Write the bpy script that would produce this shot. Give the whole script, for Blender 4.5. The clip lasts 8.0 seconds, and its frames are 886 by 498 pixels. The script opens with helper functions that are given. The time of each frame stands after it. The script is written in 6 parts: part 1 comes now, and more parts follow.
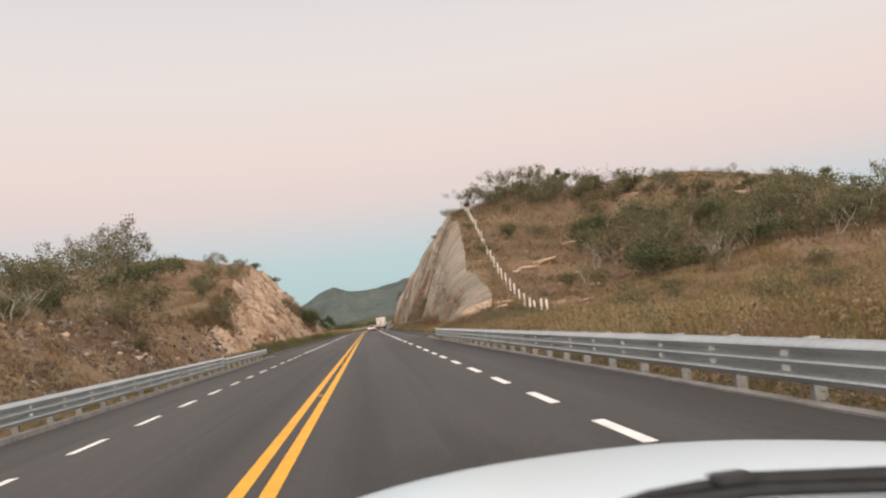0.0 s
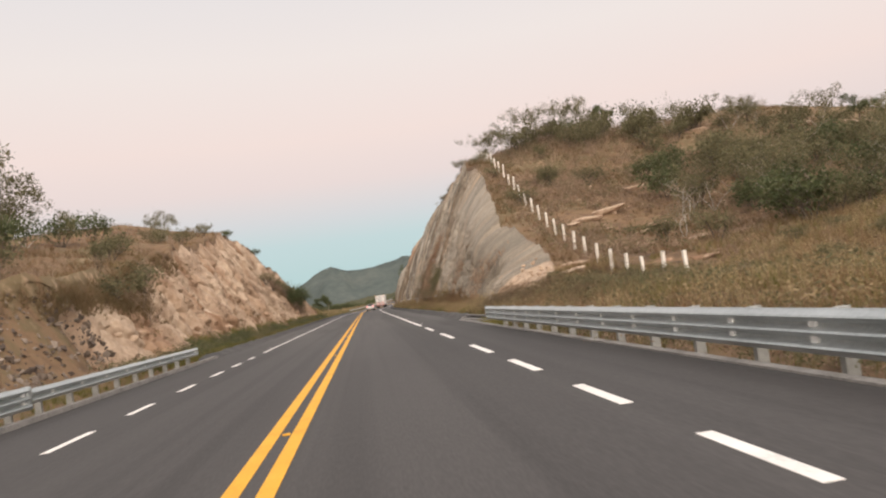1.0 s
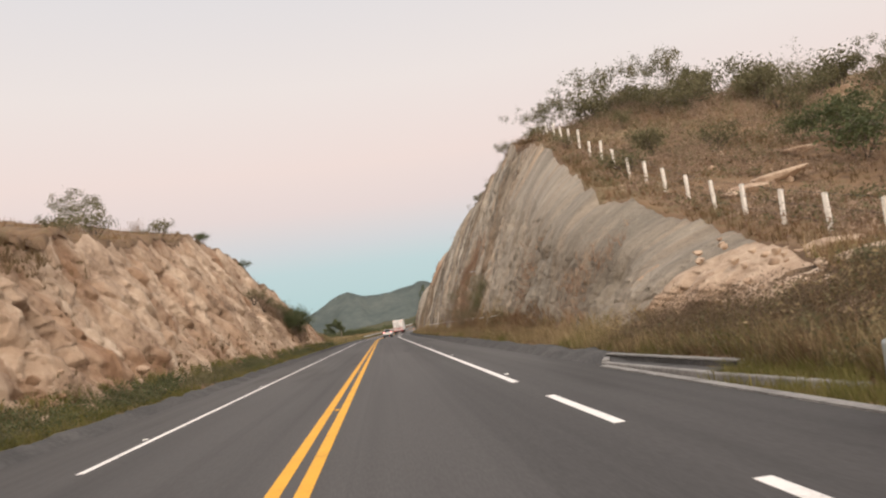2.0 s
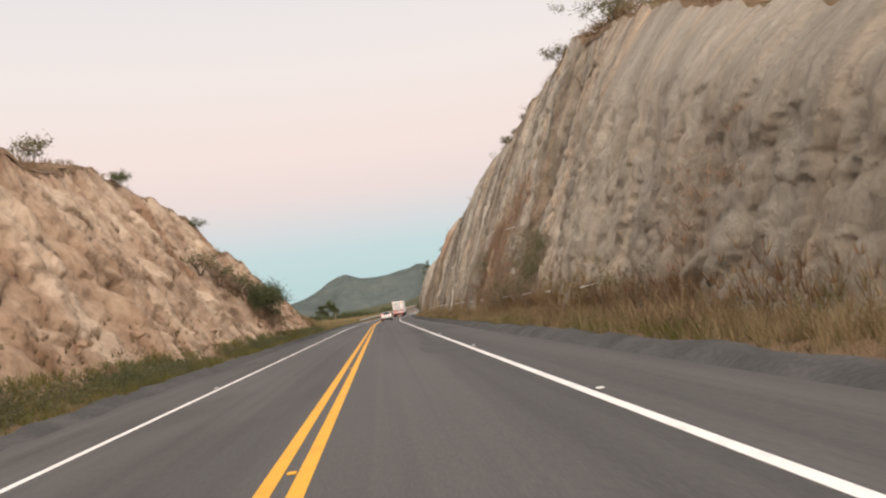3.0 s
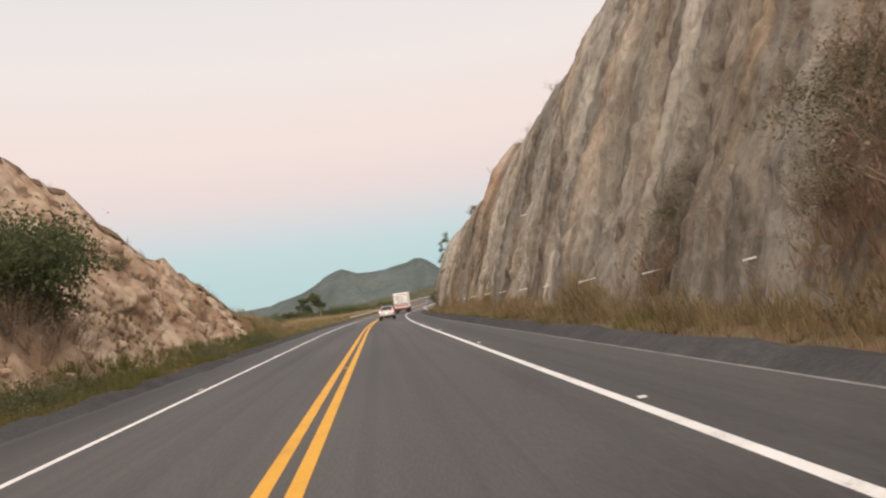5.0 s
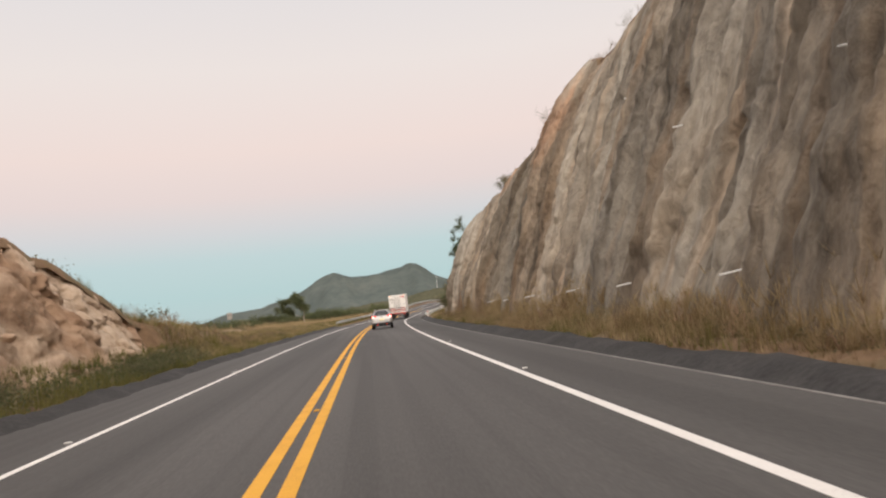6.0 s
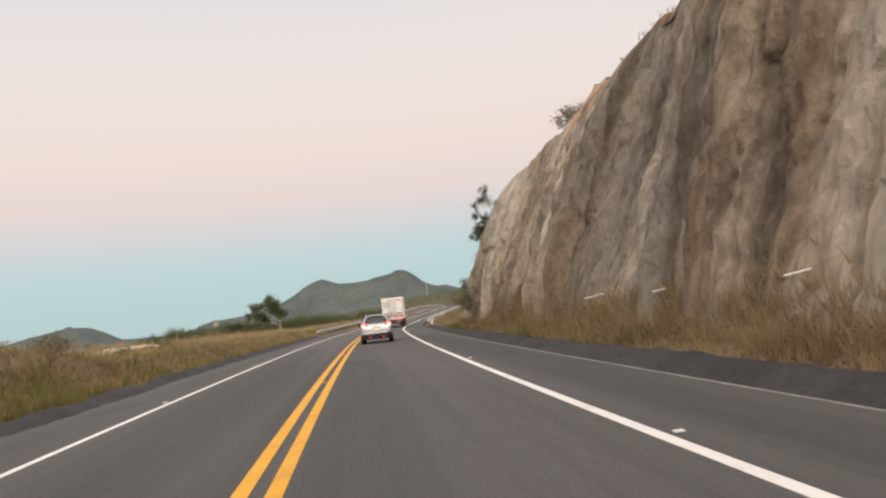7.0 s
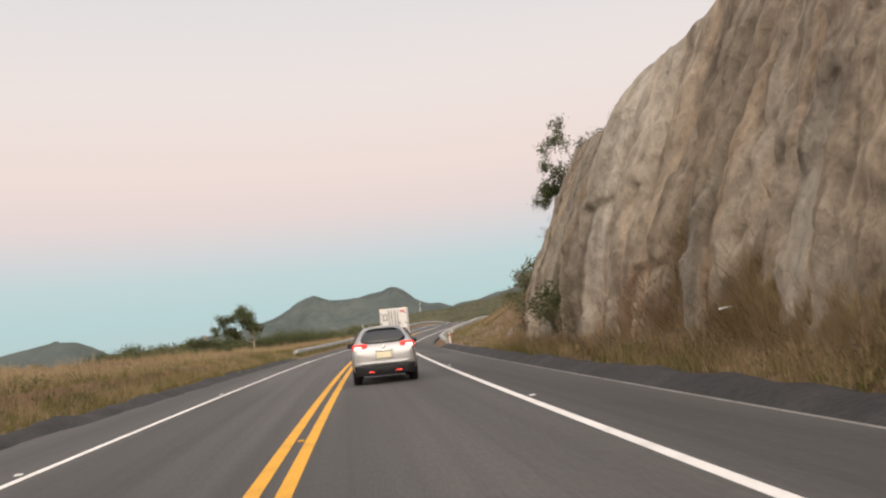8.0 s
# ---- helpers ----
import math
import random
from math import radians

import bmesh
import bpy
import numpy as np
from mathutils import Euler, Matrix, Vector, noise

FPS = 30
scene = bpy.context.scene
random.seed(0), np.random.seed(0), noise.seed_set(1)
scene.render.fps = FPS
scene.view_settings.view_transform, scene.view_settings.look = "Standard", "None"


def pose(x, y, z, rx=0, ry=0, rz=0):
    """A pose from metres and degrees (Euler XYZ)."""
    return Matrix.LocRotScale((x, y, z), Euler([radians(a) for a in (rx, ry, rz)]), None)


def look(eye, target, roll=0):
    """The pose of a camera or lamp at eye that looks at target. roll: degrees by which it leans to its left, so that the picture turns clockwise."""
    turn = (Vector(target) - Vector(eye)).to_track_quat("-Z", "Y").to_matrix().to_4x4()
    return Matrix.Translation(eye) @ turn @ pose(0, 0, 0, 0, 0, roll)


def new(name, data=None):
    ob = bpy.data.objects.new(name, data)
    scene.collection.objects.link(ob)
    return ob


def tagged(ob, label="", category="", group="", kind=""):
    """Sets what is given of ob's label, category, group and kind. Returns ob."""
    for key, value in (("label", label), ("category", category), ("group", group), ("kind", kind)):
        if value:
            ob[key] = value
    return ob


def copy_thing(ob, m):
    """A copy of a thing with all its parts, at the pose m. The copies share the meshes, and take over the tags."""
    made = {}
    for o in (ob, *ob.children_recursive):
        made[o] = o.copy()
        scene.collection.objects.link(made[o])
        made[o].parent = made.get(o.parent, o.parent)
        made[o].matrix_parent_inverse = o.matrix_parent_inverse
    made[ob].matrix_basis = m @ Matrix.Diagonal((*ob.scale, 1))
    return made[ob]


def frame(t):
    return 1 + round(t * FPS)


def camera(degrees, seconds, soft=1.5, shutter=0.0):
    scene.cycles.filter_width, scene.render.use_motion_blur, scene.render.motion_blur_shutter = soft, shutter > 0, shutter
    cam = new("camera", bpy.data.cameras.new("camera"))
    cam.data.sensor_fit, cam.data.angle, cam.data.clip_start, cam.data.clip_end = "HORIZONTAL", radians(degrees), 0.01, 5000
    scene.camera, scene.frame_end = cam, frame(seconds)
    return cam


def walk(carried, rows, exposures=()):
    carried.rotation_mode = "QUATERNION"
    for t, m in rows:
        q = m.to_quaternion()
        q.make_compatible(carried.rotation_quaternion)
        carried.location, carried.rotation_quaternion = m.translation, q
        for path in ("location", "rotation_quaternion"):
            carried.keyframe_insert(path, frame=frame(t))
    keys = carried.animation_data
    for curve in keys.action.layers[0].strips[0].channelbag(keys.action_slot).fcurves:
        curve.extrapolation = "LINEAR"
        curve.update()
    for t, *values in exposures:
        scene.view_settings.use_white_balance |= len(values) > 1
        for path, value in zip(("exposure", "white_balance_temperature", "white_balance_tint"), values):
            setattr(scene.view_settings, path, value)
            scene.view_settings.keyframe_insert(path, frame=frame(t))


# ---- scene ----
cam = camera(55.82, 8.0, soft=2.2, shutter=0.05)
# seconds, x, y, z, yaw, pitch, roll
ROWS = [
    (0.0, 1.14, 0.08, 1.35, -5.14, 4.71, 6.51),
    (0.2, 1.13, 4.75, 1.36, -4.60, 4.59, 6.85),
    (0.5, 1.11, 11.75, 1.37, -5.35, 3.37, 7.37),
    (0.7, 1.11, 16.45, 1.37, -5.21, 2.85, 6.94),
    (1.0, 1.10, 23.50, 1.36, -5.27, 3.15, 7.77),
    (1.2, 1.08, 28.28, 1.37, -4.63, 5.00, 6.20),
    (1.5, 1.07, 35.45, 1.38, -4.39, 5.67, 6.75),
    (1.7, 1.07, 40.20, 1.39, -4.15, 5.69, 7.00),
    (2.0, 1.06, 47.32, 1.40, -4.15, 5.04, 7.73),
    (2.2, 1.04, 52.04, 1.40, -4.05, 4.60, 7.50),
    (3.3, 1.01, 78.00, 1.38, -4.50, 3.60, 7.70),
    (3.5, 1.01, 82.72, 1.38, -4.71, 3.41, 8.01),
    (3.7, 1.00, 87.46, 1.39, -3.88, 3.60, 8.12),
    (4.0, 0.98, 94.57, 1.40, -4.20, 3.52, 8.29),
    (4.2, 0.98, 99.34, 1.40, -3.98, 3.42, 8.40),
    (4.5, 0.98, 106.50, 1.39, -4.13, 3.65, 8.57),
    (4.7, 0.98, 111.24, 1.39, -4.34, 3.44, 8.24),
    (5.8, 0.95, 137.33, 1.38, -4.62, 3.83, 6.16),
    (6.0, 0.94, 142.07, 1.38, -5.05, 3.86, 6.24),
    (6.2, 0.94, 146.82, 1.36, -4.91, 4.03, 6.08),
    (6.5, 0.95, 153.94, 1.34, -5.43, 4.05, 5.85),
    (6.7, 0.95, 158.62, 1.34, -5.33, 4.18, 5.97),
    (7.0, 0.96, 165.63, 1.35, -5.83, 4.27, 6.15),
    (7.2, 0.98, 170.31, 1.35, -5.55, 4.55, 6.11),
    (7.5, 1.00, 177.34, 1.34, -5.94, 4.81, 6.04),
    (7.7, 1.01, 182.01, 1.33, -6.05, 5.09, 5.86),
    (8.0, 1.03, 189.01, 1.32, -6.38, 5.45, 5.58),
]
walk(cam, [(t, pose(x, y, z, 90 + pitch, roll, yaw)) for t, x, y, z, yaw, pitch, roll in ROWS],
     exposures=[(0.0, 0.0), (0.5, 0.02), (1.0, 0.09), (1.5, 0.04), (2.0, 0.05), (3.5, 0.15), (4.5, 0.14), (6.0, 0.04), (8.0, 0.04)])

# ---- sky and light: dusk, the afterglow lies behind the camera ----
world = bpy.data.worlds.new("dusk_sky")
scene.world = world
world.use_nodes = True


def ramp(nodes, stops, mode="LINEAR"):
    r = nodes.new("ShaderNodeValToRGB")
    r.color_ramp.interpolation = mode
    els = r.color_ramp.elements
    els[0].position, els[0].color = stops[0][0], (*stops[0][1], 1)
    els[1].position, els[1].color = stops[-1][0], (*stops[-1][1], 1)
    for p, c in stops[1:-1]:
        e = els.new(p)
        e.color = (*c, 1)
    return r


def build_sky():
    nt = world.node_tree
    n, ln = nt.nodes, nt.links
    bg = n["Background"]
    co = n.new("ShaderNodeTexCoord")
    sep = n.new("ShaderNodeSeparateXYZ")
    ln.new(co.outputs["Generated"], sep.inputs[0])
    band = ramp(n, [(0.0, (0.47, 0.60, 0.61)), (0.04, (0.45, 0.615, 0.635)), (0.08, (0.50, 0.63, 0.655)), (0.11, (0.62, 0.63, 0.655)), (0.15, (0.76, 0.645, 0.63)),
                    (0.20, (0.83, 0.685, 0.645)), (0.29, (0.815, 0.735, 0.705)), (0.40, (0.735, 0.705, 0.715)), (0.6, (0.90, 0.86, 0.86)), (1.0, (1.10, 1.08, 1.12))])
    ln.new(sep.outputs["Z"], band.inputs[0])
    # the western half glows warmer and brighter than the eastern one
    glow = n.new("ShaderNodeMapRange")
    glow.inputs["From Min"].default_value, glow.inputs["From Max"].default_value = 0.2, -1.0
    ln.new(sep.outputs["Y"], glow.inputs["Value"])
    warm = n.new("ShaderNodeMixRGB")
    warm.inputs[2].default_value = (2.5, 2.2, 1.95, 1)
    ln.new(glow.outputs[0], warm.inputs[0])
    ln.new(band.outputs[0], warm.inputs[1])
    sky = n.new("ShaderNodeTexSky")
    sky.sky_type, sky.sun_disc, sky.sun_elevation, sky.sun_rotation = "NISHITA", False, radians(3), radians(190)
    mix = n.new("ShaderNodeMixRGB")
    mix.inputs[0].default_value = 0.01
    ln.new(warm.outputs[0], mix.inputs[1])
    ln.new(sky.outputs[0], mix.inputs[2])
    ln.new(mix.outputs[0], bg.inputs["Color"])
    bg.inputs["Strength"].default_value = 1.0


build_sky()
sun = new("sun", bpy.data.lights.new("sun", "SUN"))
sun.data.energy, sun.data.angle, sun.data.color = 0.9, radians(50), (1.0, 0.90, 0.80)
sun.matrix_world = look((0, 0, 0), (-0.25, 1.0, -0.55))


# ---- materials ----
def material(name, base, rough=0.8, metal=0.0, spec=0.3):
    m = bpy.data.materials.new(name)
    m.use_nodes = True
    b = m.node_tree.nodes["Principled BSDF"]
    b.inputs["Base Color"].default_value = (*base, 1)
    b.inputs["Roughness"].default_value, b.inputs["Metallic"].default_value = rough, metal
    b.inputs["Specular IOR Level"].default_value = spec
    return m


def mottled(name, stops, scale=1.0, rough=0.85, fine=None, stretch=(1, 1, 1), bump=0.0, bump_scale=None, metal=0.0, spec=0.25, islands=0.0, distort=0.0, thin=0.0, streaks=None, second=None, grit=0.0):
    """Two scales of noise through a colour ramp, with relief."""
    m = material(name, stops[0][1], rough, metal, spec)
    nt = m.node_tree
    n, ln, b = nt.nodes, nt.links, nt.nodes["Principled BSDF"]
    geo = n.new("ShaderNodeNewGeometry")
    mp = n.new("ShaderNodeMapping")
    mp.inputs["Scale"].default_value = stretch
    ln.new(geo.outputs["Position"], mp.inputs[0])
    big, small = n.new("ShaderNodeTexNoise"), n.new("ShaderNodeTexNoise")
    for node, s in ((big, scale), (small, fine or scale * 9)):
        node.inputs["Scale"].default_value, node.inputs["Detail"].default_value = s, 6
        node.inputs["Distortion"].default_value = distort
        if grit and node is small:
            node.inputs["Detail"].default_value, node.inputs["Roughness"].default_value = 10, grit
        ln.new(mp.outputs[0], node.inputs["Vector"])
    add = n.new("ShaderNodeMath")
    add.operation = "MULTIPLY_ADD"
    add.inputs[1].default_value, add.inputs[2].default_value = 0.45, 0.0
    ln.new(small.outputs[0], add.inputs[0])
    add2 = n.new("ShaderNodeMath")
    add2.operation = "MULTIPLY_ADD"
    add2.inputs[1].default_value = 0.55
    ln.new(big.outputs[0], add2.inputs[0])
    ln.new(add.outputs[0], add2.inputs[2])
    last = add2
    if islands:
        isl = n.new("ShaderNodeMath")
        isl.operation = "MULTIPLY_ADD"
        isl.inputs[1].default_value = islands
        ln.new(geo.outputs["Random Per Island"], isl.inputs[0])
        ln.new(last.outputs[0], isl.inputs[2])
        sh = n.new("ShaderNodeMath")
        sh.operation = "SUBTRACT"
        sh.inputs[1].default_value = islands / 2
        ln.new(isl.outputs[0], sh.inputs[0])
        last = sh
    r = ramp(n, stops)
    ln.new(last.outputs[0], r.inputs[0])
    ln.new(r.outputs[0], b.inputs["Base Color"])
    if second:
        # broad patches of a second rock colour
        tone, s2, lo, hi, amount = second
        st, rg, mix = n.new("ShaderNodeTexNoise"), n.new("ShaderNodeMapRange"), n.new("ShaderNodeMixRGB")
        st.inputs["Scale"].default_value, st.inputs["Detail"].default_value, st.inputs["Distortion"].default_value = s2, 8, 0.3
        rg.inputs["From Min"].default_value, rg.inputs["From Max"].default_value, rg.inputs["To Max"].default_value = lo, hi, amount
        tint, mixer = n.new("ShaderNodeMixRGB"), mix
        tint.blend_type, tint.inputs[0].default_value = "MULTIPLY", 1.0
        tint.inputs[2].default_value = (*tone, 1)
        mp3 = n.new("ShaderNodeMapping")
        mp3.inputs["Scale"].default_value = (0.25, 1, 0.22)
        ln.new(geo.outputs["Position"], mp3.inputs[0])
        ln.new(mp3.outputs[0], st.inputs["Vector"])
        ln.new(st.outputs[0], rg.inputs["Value"])
        ln.new(rg.outputs[0], mixer.inputs[0])
        ln.new(r.outputs[0], tint.inputs[1])
        ln.new(r.outputs[0], mixer.inputs[1])
        ln.new(tint.outputs[0], mixer.inputs[2])
        ln.new(mixer.outputs[0], b.inputs["Base Color"])
    if streaks:
        # run-off stains: long, narrow and upright, in two tones
        for k, (stretch2, s2, tone, lo, hi) in enumerate(streaks):
            mp2, st, rg, mul = n.new("ShaderNodeMapping"), n.new("ShaderNodeTexNoise"), n.new("ShaderNodeMapRange"), n.new("ShaderNodeMixRGB")
            mp2.inputs["Scale"].default_value = stretch2
            mp2.inputs["Location"].default_value = (13.0 * k, 7.0 * k, 3.0)
            st.inputs["Scale"].default_value, st.inputs["Detail"].default_value, st.inputs["Distortion"].default_value = s2, 6, 0.15
            rg.inputs["From Min"].default_value, rg.inputs["From Max"].default_value = lo, hi
            mul.blend_type = "MULTIPLY"
            mul.inputs[2].default_value = (*tone, 1)
            ln.new(geo.outputs["Position"], mp2.inputs[0])
            ln.new(mp2.outputs[0], st.inputs["Vector"])
            ln.new(st.outputs[0], rg.inputs["Value"])
            ln.new(rg.outputs[0], mul.inputs[0])
            src = b.inputs["Base Color"].links[0].from_socket
            ln.new(src, mul.inputs[1])
            ln.new(mul.outputs[0], b.inputs["Base Color"])
    if bump:
        bn = n.new("ShaderNodeBump")
        bn.inputs["Strength"].default_value, bn.inputs["Distance"].default_value = 1.0, bump
        ln.new(small.outputs[0], bn.inputs["Height"])
        ln.new(bn.outputs[0], b.inputs["Normal"])
    if thin:
        # light comes through thin leaves and blades
        tr, mx, out = n.new("ShaderNodeBsdfTranslucent"), n.new("ShaderNodeMixShader"), n["Material Output"]
        ln.new(r.outputs[0], tr.inputs["Color"])
        mx.inputs[0].default_value = thin
        ln.new(b.outputs[0], mx.inputs[1])
        ln.new(tr.outputs[0], mx.inputs[2])
        ln.new(mx.outputs[0], out.inputs["Surface"])
    return m


ASPHALT = mottled("asphalt", [(0.3, (0.072, 0.066, 0.063)), (0.5, (0.094, 0.088, 0.084)), (0.7, (0.124, 0.115, 0.109))], 0.25, 0.8, 40, (1.0, 0.12, 1), 0.004,
                  streaks=[((1.0, 0.015, 1), 0.75, (0.80, 0.80, 0.80), 0.46, 0.60), ((0.5, 0.10, 1), 0.5, (0.76, 0.75, 0.74), 0.60, 0.68), ((1.6, 0.01, 1), 2.2, (0.90, 0.90, 0.90), 0.5, 0.6)])
PATCH = mottled("patched_asphalt", [(0.3, (0.055, 0.052, 0.050)), (0.5, (0.073, 0.069, 0.066)), (0.7, (0.096, 0.090, 0.086))], 0.8, 0.8, 40, bump=0.004)
YELLOW = mottled("yellow_paint", [(0.25, (0.42, 0.22, 0.04)), (0.45, (0.72, 0.36, 0.035)), (0.7, (0.80, 0.42, 0.05))], 1.5, 0.7, 30)
WHITE = mottled("white_road_paint", [(0.25, (0.45, 0.42, 0.40)), (0.45, (0.78, 0.74, 0.70)), (0.7, (0.86, 0.82, 0.78))], 1.5, 0.7, 30)
CONCRETE = mottled("concrete", [(0.3, (0.13, 0.122, 0.114)), (0.5, (0.24, 0.225, 0.21)), (0.7, (0.34, 0.325, 0.30))], 1.2, 0.9, 14, bump=0.01)
DARK_BERM = mottled("asphalt_berm", [(0.3, (0.046, 0.043, 0.043)), (0.5, (0.076, 0.072, 0.069)), (0.7, (0.121, 0.112, 0.107))], 0.7, 0.9, 9, bump=0.03)
GALV = mottled("galvanised_steel", [(0.3, (0.36, 0.385, 0.38)), (0.5, (0.46, 0.485, 0.48)), (0.7, (0.55, 0.575, 0.565))], 1.0, 0.42, 16, metal=0.7, spec=0.5)
SOIL = mottled("dry_soil", [(0.30, (0.078, 0.049, 0.030)), (0.42, (0.135, 0.086, 0.051)), (0.50, (0.21, 0.132, 0.076)), (0.58, (0.15, 0.112, 0.060)), (0.68, (0.39, 0.27, 0.175))], 0.12, 0.95, 1.4, bump=0.12)
ROCK_TAN = mottled("tan_rock", [(0.28, (0.196, 0.132, 0.090)), (0.40, (0.347, 0.246, 0.174)), (0.5, (0.476, 0.353, 0.255)), (0.58, (0.560, 0.431, 0.319)), (0.7, (0.638, 0.515, 0.403))], 0.35, 0.95, 3.2, (1, 1, 0.7), bump=0.17, distort=0.15, grit=0.62, second=((0.80, 0.72, 0.66), 0.30, 0.48, 0.64, 0.9),
                   streaks=[((0.5, 1, 0.6), 0.35, (0.72, 0.62, 0.55), 0.50, 0.66)])
ROCK_GREY = mottled("grey_rock", [(0.32, (0.165, 0.145, 0.120)), (0.42, (0.275, 0.245, 0.205)), (0.5, (0.370, 0.330, 0.275)), (0.58, (0.430, 0.385, 0.318)), (0.68, (0.52, 0.465, 0.392))], 0.36, 0.95, 3.4, (1, 1, 0.6), bump=0.20, distort=0.15, grit=0.62, second=((1.20, 1.09, 0.99), 0.22, 0.44, 0.64, 0.8),
                    streaks=[((0.12, 1, 0.05), 0.5, (0.56, 0.545, 0.53), 0.50, 0.64), ((0.2, 1, 0.25), 0.20, (0.90, 0.82, 0.74), 0.52, 0.64), ((0.12, 1, 0.06), 1.5, (0.70, 0.68, 0.66), 0.50, 0.62), ((0.12, 1, 0.07), 0.9, (1.24, 1.12, 1.02), 0.53, 0.65), ((0.2, 1, 0.10), 3.2, (0.74, 0.73, 0.72), 0.52, 0.64)])


def stain(m, centre, radii, tilt, tone, amount=1.0, ragged=0.9, grain=0.5, upright=0.35, blend="MULTIPLY"):
    """A stain or scar with a ragged outline round a place on the rock; tilt in degrees, in the plane of the face."""
    n, ln, b = m.node_tree.nodes, m.node_tree.links, m.node_tree.nodes["Principled BSDF"]
    geo, mp, mp2, ns = n.new("ShaderNodeNewGeometry"), n.new("ShaderNodeMapping"), n.new("ShaderNodeMapping"), n.new("ShaderNodeTexNoise")
    mp.vector_type = "TEXTURE"
    mp.inputs["Location"].default_value, mp.inputs["Scale"].default_value, mp.inputs["Rotation"].default_value = centre, radii, (radians(tilt), 0, 0)
    mp2.inputs["Scale"].default_value = (1, 1, upright)
    ns.inputs["Scale"].default_value, ns.inputs["Detail"].default_value, ns.inputs["Roughness"].default_value = grain, 7, 0.6
    far, add, rg, mix = n.new("ShaderNodeVectorMath"), n.new("ShaderNodeMath"), n.new("ShaderNodeMapRange"), n.new("ShaderNodeMixRGB")
    far.operation, add.operation, mix.blend_type = "LENGTH", "MULTIPLY_ADD", blend
    add.inputs[1].default_value = 2 * ragged
    rg.inputs["From Min"].default_value, rg.inputs["From Max"].default_value, rg.inputs["To Max"].default_value = 1.15 + ragged, 0.65 + ragged, amount
    mix.inputs[2].default_value = (*tone, 1)
    src = b.inputs["Base Color"].links[0].from_socket
    for p, q in ((geo.outputs["Position"], mp.inputs[0]), (geo.outputs["Position"], mp2.inputs[0]), (mp.outputs[0], far.inputs[0]), (mp2.outputs[0], ns.inputs["Vector"]), (ns.outputs[0], add.inputs[0]),
                 (far.outputs["Value"], add.inputs[2]), (add.outputs[0], rg.inputs["Value"]), (rg.outputs[0], mix.inputs[0]), (src, mix.inputs[1]), (mix.outputs[0], b.inputs["Base Color"])):
        ln.new(p, q)


# dark run-off, stretches that are simply darker, rust-red earth washed down from the edge, and pale scars where rock
# broke away
for y, z, ry, rz, tilt, tone in ((155.6, 3.5, 3.0, 6, 0, (0.64, 0.635, 0.63)), (160.5, 8, 1.0, 8, 0, (0.82, 0.81, 0.80)), (168, 4, 2.4, 6, 0, (0.64, 0.635, 0.63)), (174.6, 6, 1.1, 7, 0, (0.76, 0.755, 0.75)), (186, 5, 2.2, 9, 0, (0.60, 0.595, 0.585)), (193, 6, 4.5, 9, 0, (0.58, 0.575, 0.56)),
                               (184, 10.3, 3.4, 2.4, 20, (1.02, 0.80, 0.69)), (121.6, 8, 0.7, 4, -8, (0.95, 0.78, 0.68)), (160, 13, 3.0, 3.0, 20, (0.98, 0.78, 0.68)), (201, 10, 5.0, 1.4, 10, (1.0, 0.82, 0.72)), (208, 4.5, 4.0, 5.0, 0, (0.72, 0.71, 0.69)),
                               (146, 9, 1.6, 8, 0, (0.70, 0.70, 0.69)), (136, 9, 2.0, 9, 0, (0.78, 0.78, 0.77)), (111.6, 5.0, 0.25, 1.5, -14, (1.45, 1.32, 1.18)), (152.0, 2.2, 0.18, 2.2, 30, (1.6, 1.56, 1.5)), (199, 3.0, 2.6, 2.4, 0, (1.24, 1.22, 1.18)),
                               (219, 4, 3.5, 5, 0, (0.74, 0.73, 0.70)), (80, 4, 5, 4, 0, (0.84, 0.83, 0.80))):
    stain(ROCK_GREY, (10, y, z), (9, ry, rz), tilt, tone)
# weathered crust over the rounded near end
stain(ROCK_GREY, (12, 88, 6), (12, 24, 12), 0, (0.315, 0.280, 0.232), 0.55, 0.5, 0.3, 0.5, "MIX")
stain(ROCK_GREY, (12, 82, 4), (12, 16, 5), 0, (0.84, 0.82, 0.79), 0.8, 0.9, 0.25, 0.5)
# from the middle of the cutting on the berms are darker; the first stretch of asphalt is darker too
stain(DARK_BERM, (0, 205, 0), (60, 75, 20), 0, (0.58, 0.58, 0.59), 1.0, 0.3, 0.1, 1.0)
stain(ASPHALT, (0, 0, 0), (60, 66, 20), 0, (0.74, 0.73, 0.74), 1.0, 0.12, 0.05, 1.0)
FIELD = mottled("dry_field", [(0.3, (0.12, 0.085, 0.04)), (0.5, (0.22, 0.16, 0.075)), (0.7, (0.13, 0.12, 0.045))], 0.05, 0.95, 0.9)
# far forest, with the blue-grey haze of distance painted into its colour
HAZE_TINTED = mottled("haze_tinted_forest", [(0.3, (0.070, 0.086, 0.084)), (0.5, (0.098, 0.114, 0.106)), (0.7, (0.135, 0.146, 0.132))], 0.004, 1.0, 0.05, spec=0.0)
CAR_WHITE = material("white_car_paint", (0.66, 0.75, 0.80), 0.25, 0.0, 0.6)
SILVER = material("silver_car_paint", (0.46, 0.455, 0.45), 0.32, 0.65, 0.5)
BLACK_PLASTIC = mottled("black_plastic", [(0.3, (0.012, 0.012, 0.013)), (0.7, (0.03, 0.03, 0.032))], 20, 0.5)


